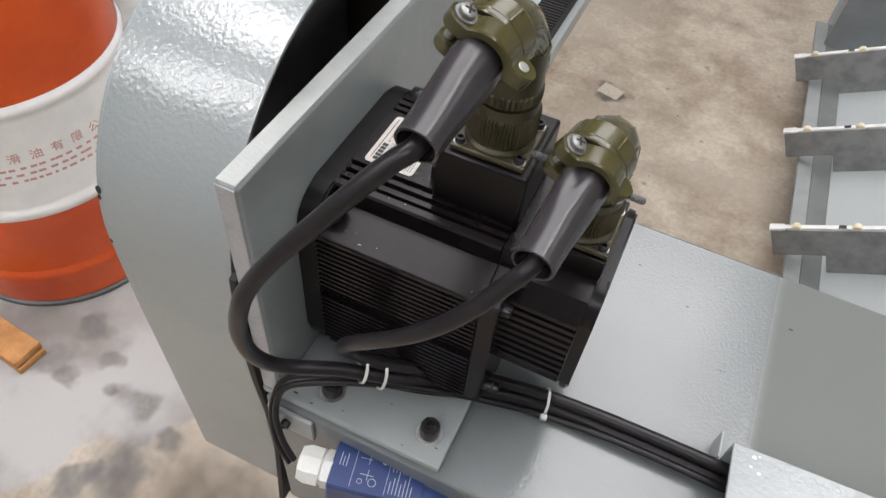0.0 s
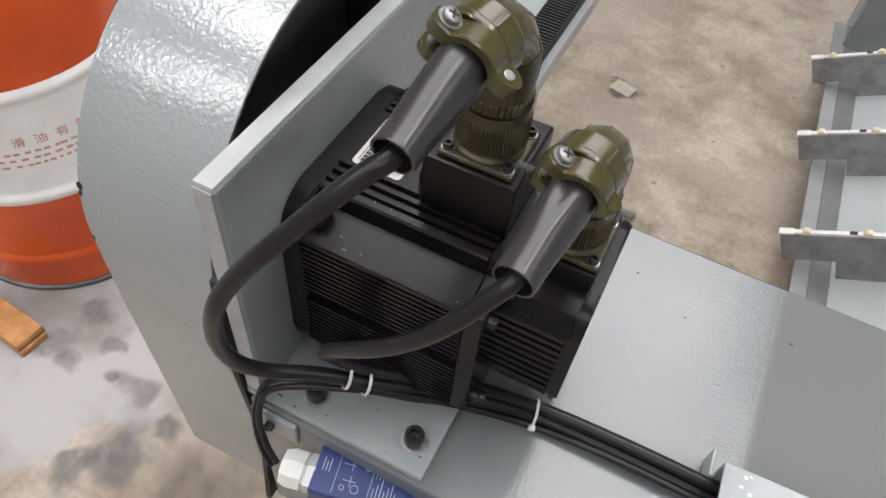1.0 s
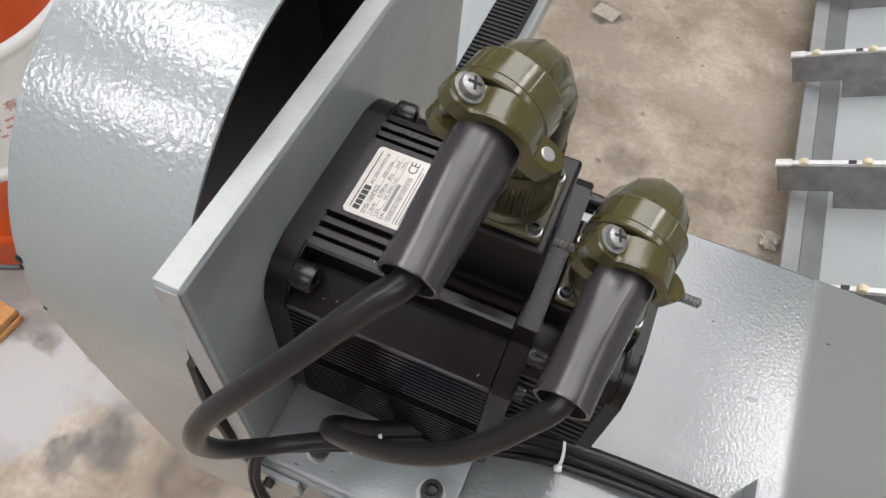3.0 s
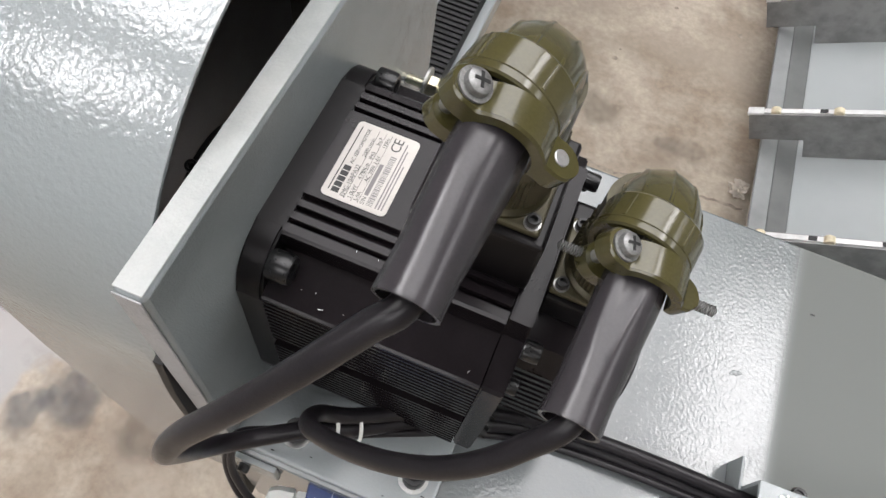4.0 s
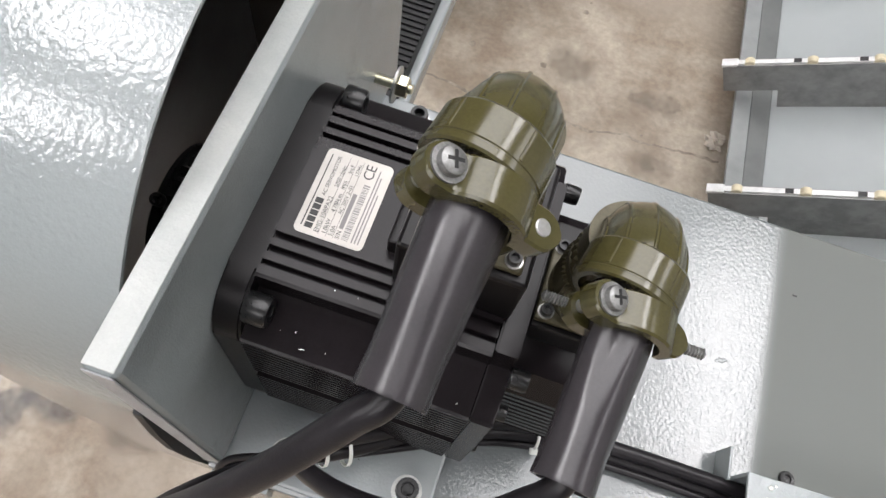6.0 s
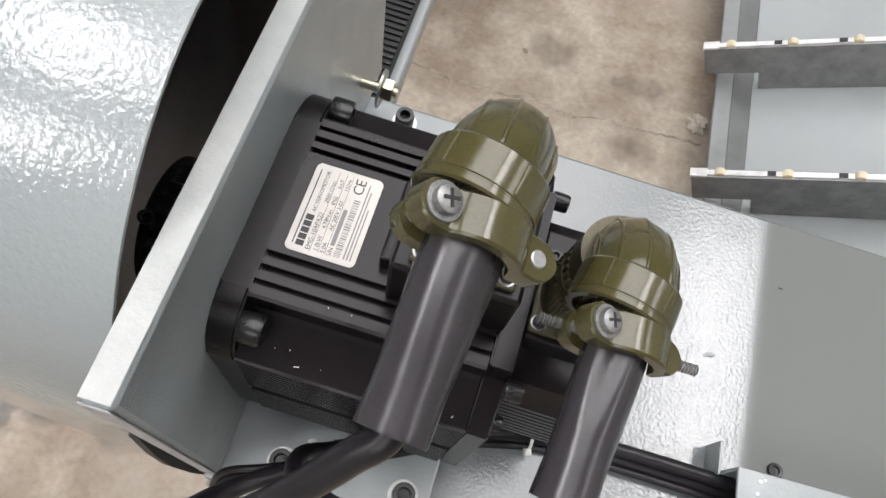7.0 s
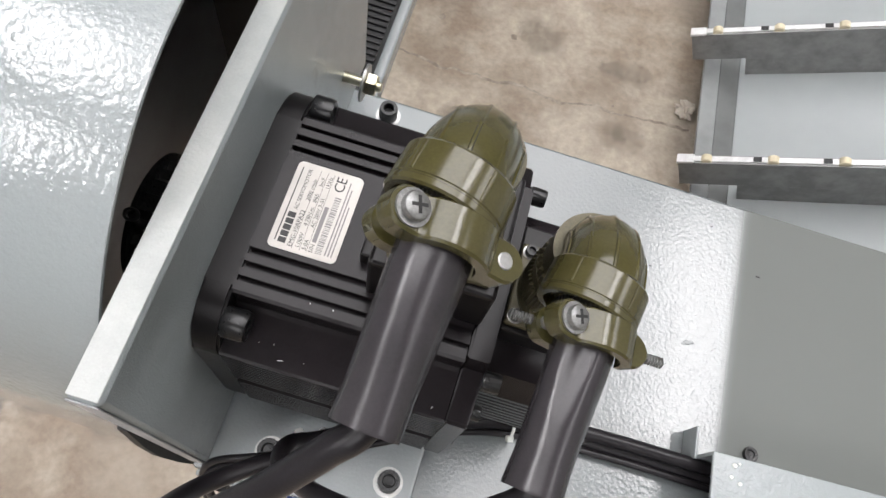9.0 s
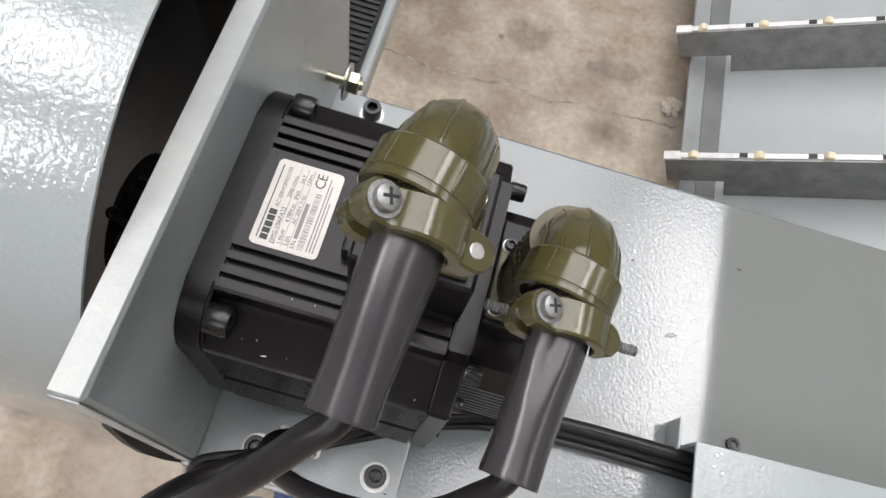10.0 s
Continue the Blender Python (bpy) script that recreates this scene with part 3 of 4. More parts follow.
# ---- connectors ----
def connector(px, py, pz, cx, cz, lean, boot_end, studs, dent, tip_x, label):
    """A right-angle round connector: square base at (px, py, pz), its outlet along -y at height cz, with clamp and boot."""
    t = thing("cable_connector", label, "cable connector", (px, py, pz), "motor connectors")
    part("base_plate", box(px - 0.0245, px + 0.0245, py - 0.0235, py + 0.0235, pz, pz + 0.0042, 0.0014), OLIVE_DARK, t)
    for sx in (-1, 1):
        for sy in (-1, 1):
            socket_screw(t, (px + sx * 0.0195, py + sy * 0.0185, pz + 0.0042), (0, 0, 1), 0.0034, 0.0042, washer=0.0042)
    up = Matrix.Translation((px, py, pz + 0.0042))
    neck = cz - pz - 0.0042
    part("receptacle", lathe([(0.0225, 0), (0.0225, 0.002), (0.0205, 0.004), (0.0205, 0.008), (0, 0.008)], 48, 0, up), OLIVE_DARK, t)
    k1 = min(0.024, neck - 0.036)
    part("coupling_nut", lathe([(0.0195, 0.006), (0.0222, 0.007, 1), (0.0222, 0.007 + k1 * 0.72, 1), (0.0205, 0.008 + k1 * 0.78), (0.0205, 0.009 + k1), (0, 0.009 + k1)], 116, 0.0013, up), OLIVE_DARK, t, "knurled dark olive coupling nut", smooth=0)
    k2 = 0.010 + k1
    part("lock_ring", lathe([(0.0190, k2), (0.0208, k2 + 0.001, 1), (0.0208, k2 + 0.007, 1), (0.0195, k2 + 0.0085), (0.0195, neck - 0.018), (0, neck - 0.018)], 72, 0.0012, up), OLIVE_DARK, t, smooth=0)
    # elbow: a ridged pipe that turns from the outlet down into the lock ring
    y_end = py - 0.0255
    bend, ridges = 0.0275, 10
    sector = [(-18, 1), (-16.6, 1), (-15.2, 0), (-10, 0), (-5, 0), (0, 0), (5, 0), (10, 0), (15.2, 0), (16.6, 1)]
    bm = bmesh.new()
    rings = []
    for i in range(27):
        a = radians(min(90.0, 90 * i / 22))
        drop = max(0, i - 22) * 0.0022
        centre = Vector((cx + (tip_x - cx) * min(1, i / 22), y_end + bend * math.sin(a), cz - bend * (1 - math.cos(a)) - drop))
        up_way = Vector((0, math.sin(a), math.cos(a)))
        rad = 0.0180 - 0.0017 * i / 26
        loop = []
        for k in range(ridges):
            for phi, high in sector:
                flat = math.cos(radians(18)) / math.cos(radians(phi))
                r = rad * (0.8 + 0.2 * flat) + 0.0006 * high
                w = radians(36 * k + 90 + 18 + phi)
                loop.append(bm.verts.new(centre + r * (math.cos(w) * Vector((1, 0, 0)) + math.sin(w) * up_way)))
        rings.append(loop)
    n = len(rings[0])
    for a, b in zip(rings, rings[1:]):
        for k in range(n):
            bm.faces.new((a[k], a[(k + 1) % n], b[(k + 1) % n], b[k]))
    bm.faces.new(rings[0])
    bm.faces.new(rings[-1])
    part("elbow", bm, OLIVE, t, smooth=24)
    out = Matrix.Translation((cx, y_end + 0.003, cz)) @ pose(0, 0, 0, 90, 0, 0) @ pose(0, 0, 0, 0, 0, lean)
    ring = out @ pose(0, 0, 0, 0, -13, 0)
    part("collar", lathe([(0.0174, -0.0024), (0.0202, -0.0022), (0.0209, -0.0012), (0.0213, 0.0108), (0.0209, 0.0112), (0.0209, 0.0117), (0.0214, 0.0121), (0.0214, 0.0142), (0.0206, 0.0150), (0.0182, 0.0150), (0.0172, 0.010), (0, 0.010)], 72, 0, ring), OLIVE, t)
    for k in range(5):
        a = radians(72 * k + 12)
        part("collar_rib", turn(box(-0.0009, 0.0009, 0.0205, 0.0216, -0.0008, 0.0104, 0.0003), ring @ Matrix.Rotation(a, 4, "Z")), OLIVE, t)
    # Gland coloured black so that the gap before the clamp stays dark.
    part("gland", lathe([(0.0166, 0.012), (0.0172, 0.0125, 1), (0.0172, 0.0205, 1), (0.0150, 0.0215), (0, 0.0215)], 120, 0.0004, out), BLACK_CAST, t, "dark knurled gland")
    # split clamp: outline in the plane across the outlet, drawn along it
    ya, yb = y_end - 0.0144, y_end - 0.0290
    tilt = Matrix.Translation((cx, 0, cz)) @ Matrix.Rotation(radians(lean), 4, "Y")

    def clamp_half(s):
        """A saddle over the cable with a flat lug at each side, its ends rounded in plan; s: +1 upper half, -1 lower half."""
        u0, u1 = (-0.0268, 0.0212 if studs else 0.0262) if s > 0 else (-0.0240, 0.0150)
        half, mid = (ya - yb) / 2, (ya + yb) / 2
        stations = sorted({round(u0 + (u1 - u0) * k / 44, 6) for k in range(45)} | {round(u0 + half * (1 - math.cos(radians(9 * k))), 6) for k in range(11)} | {round(u1 - half * (1 - math.cos(radians(9 * k))), 6) for k in range(11)})
        b = bmesh.new()
        loops = []
        for u in stations:
            lug = 0.0120 if s > 0 else 0.0108
            crown = 0.0184 if s > 0 else 0.0145
            top = max(lug, math.sqrt(max(0.0, crown * crown - u * u)))
            low = 0.0038 if abs(u) > 0.0120 else 0.0038 + math.sqrt(max(0.0, 0.0126 ** 2 - u * u)) * 0.80
            reach = max(0.0, half - min(u - u0, u1 - u))
            w = max(0.0009, math.sqrt(max(0.0, half * half - reach * reach)))
            c = 0.0009 if w > 0.0025 else 0.0004
            loops.append([b.verts.new((u, mid + y, s * v)) for y, v in ((w, low), (w, top - c), (w - c, top), (c - w, top), (-w, top - c), (-w, low))])
        for p, r in zip(loops, loops[1:]):
            for k in range(6):
                b.faces.new((p[k], p[(k + 1) % 6], r[(k + 1) % 6], r[k]))
        b.faces.new(loops[0])
        b.faces.new(loops[-1])
        return turn(b, tilt)

    part("clamp_top", clamp_half(1), OLIVE, t, smooth=34)
    part("clamp_bottom", clamp_half(-1), OLIVE, t, smooth=34)
    ym = (ya + yb) / 2
    head_at = tilt @ Matrix.Translation((-0.0190, ym, 0.0122))
    screw = part("clamp_screw", lathe([(0.0062, 0), (0.0062, 0.0009), (0.0047, 0.0010), (0.0048, 0.0024), (0.0044, 0.0034), (0.0032, 0.0041), (0, 0.0043)], 32, 0, head_at), SCREW_STEEL, t, "zinc cross-head screw with washer")
    # No recess is cut: black bars carry the shade of the cross.
    for a in (20, 110):
        part("dark_bar", turn(box(-0.0028, 0.0028, -0.00055, 0.00055, 0.0032, 0.00445), head_at @ pose(0, 0, 0, 0, 0, a)), INK, screw, "black bars drawn for the shaded cross recess", smooth=0)
    part("clamp_shank", lathe([(0.0028, -0.022), (0.0028, 0.001)], 16, 0, head_at), STEEL, t)
    pin = lathe([(0.0030, 0), (0.0030, 0.0006), (0.0026, 0.0009), (0, 0.0009)], 24, 0, tilt @ Matrix.Translation((0.0185, ym, 0.0117)))
    if studs:
        pin.free()
    else:
        part("pin", pin, STEEL, t, "steel pin end")
    for u, v, s in studs:
        grooves = []
        for k in range(9):
            grooves += [(0.0024, 0.0012 * k + 0.0002), (0.0017, 0.0012 * k + 0.0008)]
        part("stud", lathe([(0, 0), *grooves, (0, 0.0112)], 18, 0, tilt @ Matrix.Translation((u, ym, v)) @ pose(0, 0, 0, 0, 90 * s - lean, 0)), SCREW_STEEL, t, "threaded steel stud", smooth=0)
    # rubber boot, open at the end
    a, b = Vector((cx, yb + 0.010, cz)), Vector(boot_end)
    length = (b - a).length
    m = along(a, b)
    level = Vector((1, 0, 0))
    ax = (m.to_3x3().inverted() @ level).to_2d().angle_signed(Vector((1, 0)))
    boot = bmesh.new()
    rings, n = [], 44
    stations = [(0.0, 0.0140, 0.0118, 60, 0.0), (0.10, 0.0156, 0.0122, 60, 1.0), (0.22, 0.0158, 0.0122, 60, 0.8), (0.4, 0.0147, 0.0119, 60, 0.25), (0.6, 0.0134, 0.0118, 60, 0.0), (0.8, 0.0120, 0.0116, 60, 0.0), (0.985, 0.0116, 0.0122, 60, 0.0), (1.0, 0.0115, 0.0121, 60, 0.0), (1.0, 0.0100, 0.0106, 60, 0.0), (0.9, 0.0097, 0.0103, 60, 0.0), (0.6, 0.0093, 0.0098, 60, 0.0)]
    for f, w, h, phi, d in stations:
        ring_v = []
        for k in range(n):
            q = 2 * math.pi * k / n
            v2 = Matrix.Rotation(radians(-phi), 2) @ Vector((w * math.cos(q), h * math.sin(q)))
            way = math.degrees(math.atan2(v2.y, v2.x))
            v2 *= 1 - dent * d * math.exp(-((way - 100) / 18) ** 2)
            v2 = Matrix.Rotation(-ax, 2) @ v2
            ring_v.append(boot.verts.new(m @ Vector((v2.x, v2.y, f * length))))
        rings.append(ring_v)
    for p, r in zip(rings, rings[1:]):
        for k in range(n):
            boot.faces.new((p[k], p[(k + 1) % n], r[(k + 1) % n], r[k]))
    boot.faces.new(rings[0])
    boot.faces.new(rings[-1])
    part("boot", boot, RUBBER, t, "black rubber strain-relief boot", smooth=60)
    return t


LEAN = 28.5
connector(0.0875, 0.0190, 0.2362, 0.0840, 0.3260, LEAN, (0.0785, -0.0900, 0.3130), (), 0.0, 0.0900, "olive drab right-angle connector with long black boot")
connector(0.1525, 0.0215, 0.1882, 0.1520, 0.2710, LEAN - 2, (0.1445, -0.0880, 0.2620), ((0.0196, 0.0085, 1), (-0.0222, -0.0070, -1)), 0.30, 0.1555, "olive drab right-angle connector with dented boot")

# ---- cables ----
solo("power_cable", tube([(0.0805, -0.065, 0.3165), (0.0785, -0.088, 0.312), (0.0696, -0.098, 0.3047), (0.0556, -0.111, 0.2888), (0.042, -0.1213, 0.2714), (0.0268, -0.1312, 0.2515), (0.0113, -0.1388, 0.227), (0.0013, -0.1433, 0.2025), (-0.0093, -0.1397, 0.1607), (-0.0123, -0.1294, 0.1166), (-0.0036, -0.1143, 0.0867), (0.026, -0.090, 0.068), (0.055, -0.072, 0.052), (0.085, -0.050, 0.034), (0.125, -0.030, 0.020), (0.175, -0.0135, 0.0085), (0.24, -0.010, 0.0065), (0.32, -0.010, 0.0065), (0.40, -0.012, 0.0065)], 0.0056, 18), CABLE, "thick black power cable curving from the boot to the bundle", "cable")
solo("encoder_cable", tube([(0.1480, -0.068, 0.2665), (0.1445, -0.087, 0.2615), (0.1343, -0.0965, 0.2469), (0.1235, -0.1036, 0.2312), (0.1108, -0.108, 0.2137), (0.0955, -0.1096, 0.1947), (0.0774, -0.1086, 0.1739), (0.0554, -0.1041, 0.1475), (0.0354, -0.0944, 0.1144), (0.033, -0.080, 0.084), (0.050, -0.069, 0.064), (0.085, -0.046, 0.044), (0.125, -0.024, 0.030), (0.175, -0.0100, 0.0180), (0.24, -0.0055, 0.0160), (0.32, -0.005, 0.0160), (0.40, -0.006, 0.0160)], 0.0052, 18), CABLE, "black encoder cable looping in front of the motor", "cable")
solo("switch_cable", tube([(0.004, -0.131, -0.034), (-0.008, -0.126, -0.020), (-0.018, -0.117, 0.004), (-0.015, -0.105, 0.028), (0.010, -0.094, 0.041), (0.045, -0.079, 0.044), (0.085, -0.058, 0.034), (0.125, -0.037, 0.016), (0.175, -0.0215, 0.0055), (0.24, -0.0175, 0.0085), (0.32, -0.0175, 0.0085), (0.40, -0.02, 0.004)], 0.0028, 12), CABLE, "thin black cable from the limit switch gland", "cable")
solo("signal_cable", tube([(0.000, -0.133, -0.040), (-0.014, -0.127, -0.024), (-0.023, -0.115, 0.006), (-0.017, -0.101, 0.034), (0.012, -0.090, 0.047), (0.050, -0.074, 0.040), (0.090, -0.052, 0.022), (0.130, -0.028, 0.010), (0.175, -0.0060, 0.0040), (0.24, -0.0015, 0.003), (0.32, -0.001, 0.003), (0.40, -0.002, 0.003)], 0.0024, 12), CABLE, "thin black cable tied beside the others", "cable")


def cable_tie(at, way, r, tail, label="white nylon cable tie round the cables"):
    t = thing("cable_tie", label, "cable tie", at, "cable ties")
    m = along(at, Vector(at) + Vector(way))
    part("band", lathe([(r, -0.0012), (r + 0.0009, -0.0010), (r + 0.0009, 0.0010), (r, 0.0012), (r, -0.0012)], 28, 0, m), WHITE_PLASTIC, t)
    part("head", turn(box(-0.0028, 0.0028, r - 0.0004, r + 0.0044, -0.0026, 0.0026, 0.0008), m @ pose(0, 0, 0, 0, 0, tail)), WHITE_PLASTIC, t)


cable_tie((0.041, -0.0785, 0.0615), (0.8, 0.5, -0.35), 0.0098, 250)
cable_tie((0.053, -0.0715, 0.0525), (0.8, 0.5, -0.35), 0.0108, 190)
cable_tie((0.174, -0.0125, 0.0118), (1, 0.25, -0.1), 0.0112, 100)

# ---- limit switch ----
switch = thing("limit_switch", "blue metal limit switch with white cable gland hung on the bed", "switch", (0.07, -0.125, -0.06))
SW = pose(0.032, -0.1035, -0.0195, 0, 4, 13)
part("case", turn(box(0.0, 0.098, -0.0405, 0.0, -0.038, 0.0, 0.002), SW), BLUE, switch)
cover = part("cover", turn(box(0.001, 0.076, -0.0395, -0.001, -0.0002, 0.0022, 0.0008), SW), BLUE, switch)
gm = SW @ Matrix.Translation((0, -0.021, -0.016)) @ pose(0, 0, 0, 0, -90, 0)
part("cable_gland", lathe([(0.0160, -0.001), (0.0160, 0.006), (0.0145, 0.007), (0.0145, 0.010)], 6, 0, gm), WHITE_PLASTIC, switch, "white nylon cable gland", smooth=0)
part("gland_nut", lathe([(0.0145, 0.008), (0.0162, 0.0085), (0.0165, 0.020), (0.0140, 0.0265), (0.0065, 0.0280), (0, 0.0280)], 8, 0, gm), WHITE_PLASTIC, switch, "white domed gland nut")
SWT = SW @ Matrix(((1, 0, 0, 0), (0, 1, 0, 0), (0, 0, 1, 0.00225), (0, 0, 0, 1)))


def sw_bar(x, y, w, h):
    part("printed_bar", turn(box(x, x + w, y, y + h, 0, 0.0001), SWT), WHITE_INK, cover, smooth=0)


for x in (0.018, 0.046):
    sw_bar(x, -0.037, 0.0004, 0.033)
for k in range(7):
    sw_bar(0.049 + 0.0029 * k, -0.035, 0.0006, 0.010 + 0.004 * (k % 3))
    sw_bar(0.049 + 0.0029 * k, -0.017, 0.0006, 0.007 + 0.003 * ((k + 1) % 3))
for k in range(3):
    sw_bar(0.006 + 0.0026 * k, -0.022, 0.0007, 0.011 - 0.003 * (k % 2))
sw_bar(0.0215, -0.0120, 0.010, 0.0005)
sw_bar(0.0290, -0.0160, 0.0005, 0.008)
sw_bar(0.0240, -0.0250, 0.011, 0.0005)
sw_bar(0.0300, -0.0290, 0.0005, 0.009)
lettering("CE", 0.0075, SWT @ Matrix.Translation((0.0440, -0.0135, 0)) @ pose(0, 0, 0, 0, 0, 90), WHITE_INK, cover, depth=0.0001)
for cx0, cy0, r in ((0.0350, -0.0300, 0.0034), (0.0250, -0.0310, 0.0022)):
    part("printed_ring", lathe([(r, 0), (r, 0.0001), (r - 0.0005, 0.0001), (r - 0.0005, 0), (r, 0)], 24, 0, SWT @ Matrix.Translation((cx0, cy0, 0))), WHITE_INK, cover)
part("head", turn(box(0.0985, 0.135, -0.037, -0.004, -0.036, -0.004, 0.003), SW), BLUE, switch, "blue switch head")

tab = thing("front_tab", "small grey steel tab screwed to the bed's front edge", "bracket", (-0.01, -0.12, 0))
part("tab", box(-0.032, 0.010, -0.1105, -0.1062, -0.034, -0.004, 0.001), PAINT, tab)
socket_screw(tab, (-0.014, -0.1105, -0.018), (0, -1, 0), 0.0042, 0.006)

# ---- channel bracket over the cables ----
brk = thing("cable_channel", "grey painted folded steel channel over the cables", "bracket", (0.36, -0.02, 0))
part("top", turn(box(0.0, 0.30, -0.062, 0.0, 0.0435, 0.0465, 0.0008), pose(0.314, 0.002, 0, 0, 0, 2)), PEEL, brk)
part("far_side", turn(box(0.0, 0.30, -0.0028, 0.0, 0.0002, 0.0434, 0.0006), pose(0.314, 0.002, 0, 0, 0, 2)), PEEL, brk)
part("near_side", turn(box(0.0, 0.30, -0.062, -0.0592, 0.0002, 0.0434, 0.0006), pose(0.314, 0.002, 0, 0, 0, 2)), PEEL, brk)
part("tongue", turn(box(-0.002, 0.0, -0.002, 0.022, 0.0002, 0.024, 0.0006), pose(0.3125, 0.0, 0, 0, 0, 2)), PAINT, brk)
bolt = thing("bed_bolt", "black cap screw sunk in the bed beside the channel", "bolt", (0.364, 0.0185, 0))
socket_screw(bolt, (0.364, 0.0185, 0.0002), (0, 0, 1), 0.0060, 0.0030)
drops = bmesh.new()
for x, y, r in ((0.330, -0.004, 0.0016), (0.3285, -0.0125, 0.0013), (0.335, -0.0155, 0.0014), (0.3335, -0.002, 0.0009)):
    bmesh.ops.create_uvsphere(drops, u_segments=12, v_segments=8, radius=r, matrix=Matrix.Translation((x, y, 0.0468)) @ Matrix.Diagonal((1.2, 1, 0.4, 1)))
solo("paint_drops", drops, WHITE_PLASTIC, "small white paint drops on the channel top", "dirt", kind="stuff")

speck = bmesh.new()
for x, y, l, top in ((0.356, 0.170, 0.0018, 0.0), (0.262, 0.150, 0.0012, 0.0), (0.208, 0.178, 0.0014, 0.0), (0.31, 0.205, 0.0010, 0.0),
                     (-0.012, -0.096, 0.0020, MOUNT_TOP), (0.004, -0.0985, 0.0012, MOUNT_TOP), (0.030, -0.093, 0.0008, MOUNT_TOP), (0.062, -0.070, 0.0007, MOUNT_TOP), (0.110, -0.088, 0.0012, MOUNT_TOP), (0.085, -0.0975, 0.0008, MOUNT_TOP)):
    box(x - l, x + l, y - 0.35 * l, y + 0.35 * l, top + 0.0001, top + 0.0005, bm=speck)
solo("dirt_specks", speck, INK, "small dark specks of dirt on the bed", "dirt", kind="stuff", smooth=0)

blemish = bmesh.new()
for dx, dy, r in ((0.0, 0.0, 0.0022), (0.0031, 0.0012, 0.0016), (-0.0030, -0.0016, 0.0013)):
    bmesh.ops.create_uvsphere(blemish, u_segments=14, v_segments=10, radius=r, matrix=Matrix.Translation((0.303 + dx, 0.093 + dy, 0.0)) @ Matrix.Diagonal((1.5, 0.9, 0.16, 1)))
solo("paint_runs", blemish, BED_PAINT, "small lumps in the glossy grey bed paint", "paint lumps", kind="stuff")

chipped = bmesh.new()
for y, z, r in [(-0.0945, 0.1736, 0.0024), (-0.096, 0.1679, 0.0016), (-0.101, 0.127, 0.0014)]:
    bmesh.ops.create_icosphere(chipped, subdivisions=2, radius=r, matrix=Matrix.Translation((GX0 - 0.0012, y, z)) @ Matrix.Diagonal((0.9, 0.6, 1.7, 1)))
solo("paint_chips", chipped, INK, "dark bare spots where the guard paint is chipped", "paint chips", kind="stuff")

# ---- roller rack ----
rack = thing("roller_rack", "grey steel rack with pale panel and aluminium roller rails", "conveyor rack", (1.3, 1.5, FLOOR))
SLOPE = 26.5
part("low_beam", turn(box(0.691, 0.756, 0.45, 2.45, -0.890, -0.881, 0.002), pose(0, 0, 0, 0, 0, 2)), DARK_FRAME, rack)
part("low_flange", turn(box(0.648, 0.6905, 0.45, 2.45, -0.890, -0.880, 0.002), pose(0, 0, 0, 0, 0, 2)), FRAME_GREY, rack)
TILT = Matrix.Translation((0.527, 0, -0.8085)) @ pose(0, 0, 0, 0, -SLOPE, 1.5)
part("panel", turn(box(0.151, 2.1, 0.45, 2.45, -0.168, -0.155, 0.002), TILT), PANEL_GREY, rack)
part("high_beam", turn(box(2.0, 2.1, 0.45, 2.45, -0.262, -0.169, 0.003), TILT), FRAME_GREY, rack)
for ly in (0.47, 2.35):
    part("leg", box(0.68, 0.74, ly, ly + 0.06, FLOOR, -0.8905), FRAME_GREY, rack, smooth=0)
    part("leg", box(2.36, 2.42, ly, ly + 0.06, FLOOR, -0.09), FRAME_GREY, rack, smooth=0)
for ry in (0.835, 1.205, 1.63, 2.05, 0.46):
    rail = thing("roller_rail", "aluminium rail with small cream rollers on the rack", "roller rail", (0.53, ry, -0.81), "roller rails")
    rm = TILT @ pose(0.046 - 0.018 * (ry - 0.83), ry - 0.01, 0, 0, 0, 0)
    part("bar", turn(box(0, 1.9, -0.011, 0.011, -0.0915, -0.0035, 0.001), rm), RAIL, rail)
    part("cap", turn(box(0, 1.9, -0.0065, 0.0065, -0.0033, 0.0, 0.0005), rm), RAIL_TOP, rail, "paler top edge of the rail")
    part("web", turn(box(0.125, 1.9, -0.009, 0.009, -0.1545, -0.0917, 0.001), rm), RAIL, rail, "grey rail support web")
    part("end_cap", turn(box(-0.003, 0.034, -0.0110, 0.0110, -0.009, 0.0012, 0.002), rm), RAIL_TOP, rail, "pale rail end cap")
    for j in range(8):
        part("dark_bar", turn(box(0.155 + 0.135 * j, 0.172 + 0.135 * j, -0.006, 0.006, 0.0001, 0.0009), rm), INK, rail, "dark bar on the rail top", smooth=0)
    for j in range(13):
        part("roller", lathe([(0.010, 0), (0.012, 0.002), (0.012, 0.016), (0.010, 0.018)], 14, 0, rm @ Matrix.Translation((0.060 + 0.135 * j, 0.009, -0.004)) @ pose(0, 0, 0, 90, 0, 0)), ROLLER, rail)

cab = thing("steel_cabinet", "slate grey steel machine cabinet standing on the floor", "cabinet", (1.5, 2.8, FLOOR))
part("body", turn(box(0.0, 1.6, 0.0, 0.8, FLOOR, -0.35, 0.006), pose(0.60, 2.32, 0, 0, 0, -8)), CABINET, cab)
part("plinth", turn(box(-0.02, 1.6, -0.02, 0.8, FLOOR + 0.0, FLOOR + 0.06, 0.004), pose(0.60, 2.32, 0, 0, 0, -8)), FRAME_GREY, cab)

# ---- oil drum ----
DX, DY, DR = -1.218, 0.500, 0.279
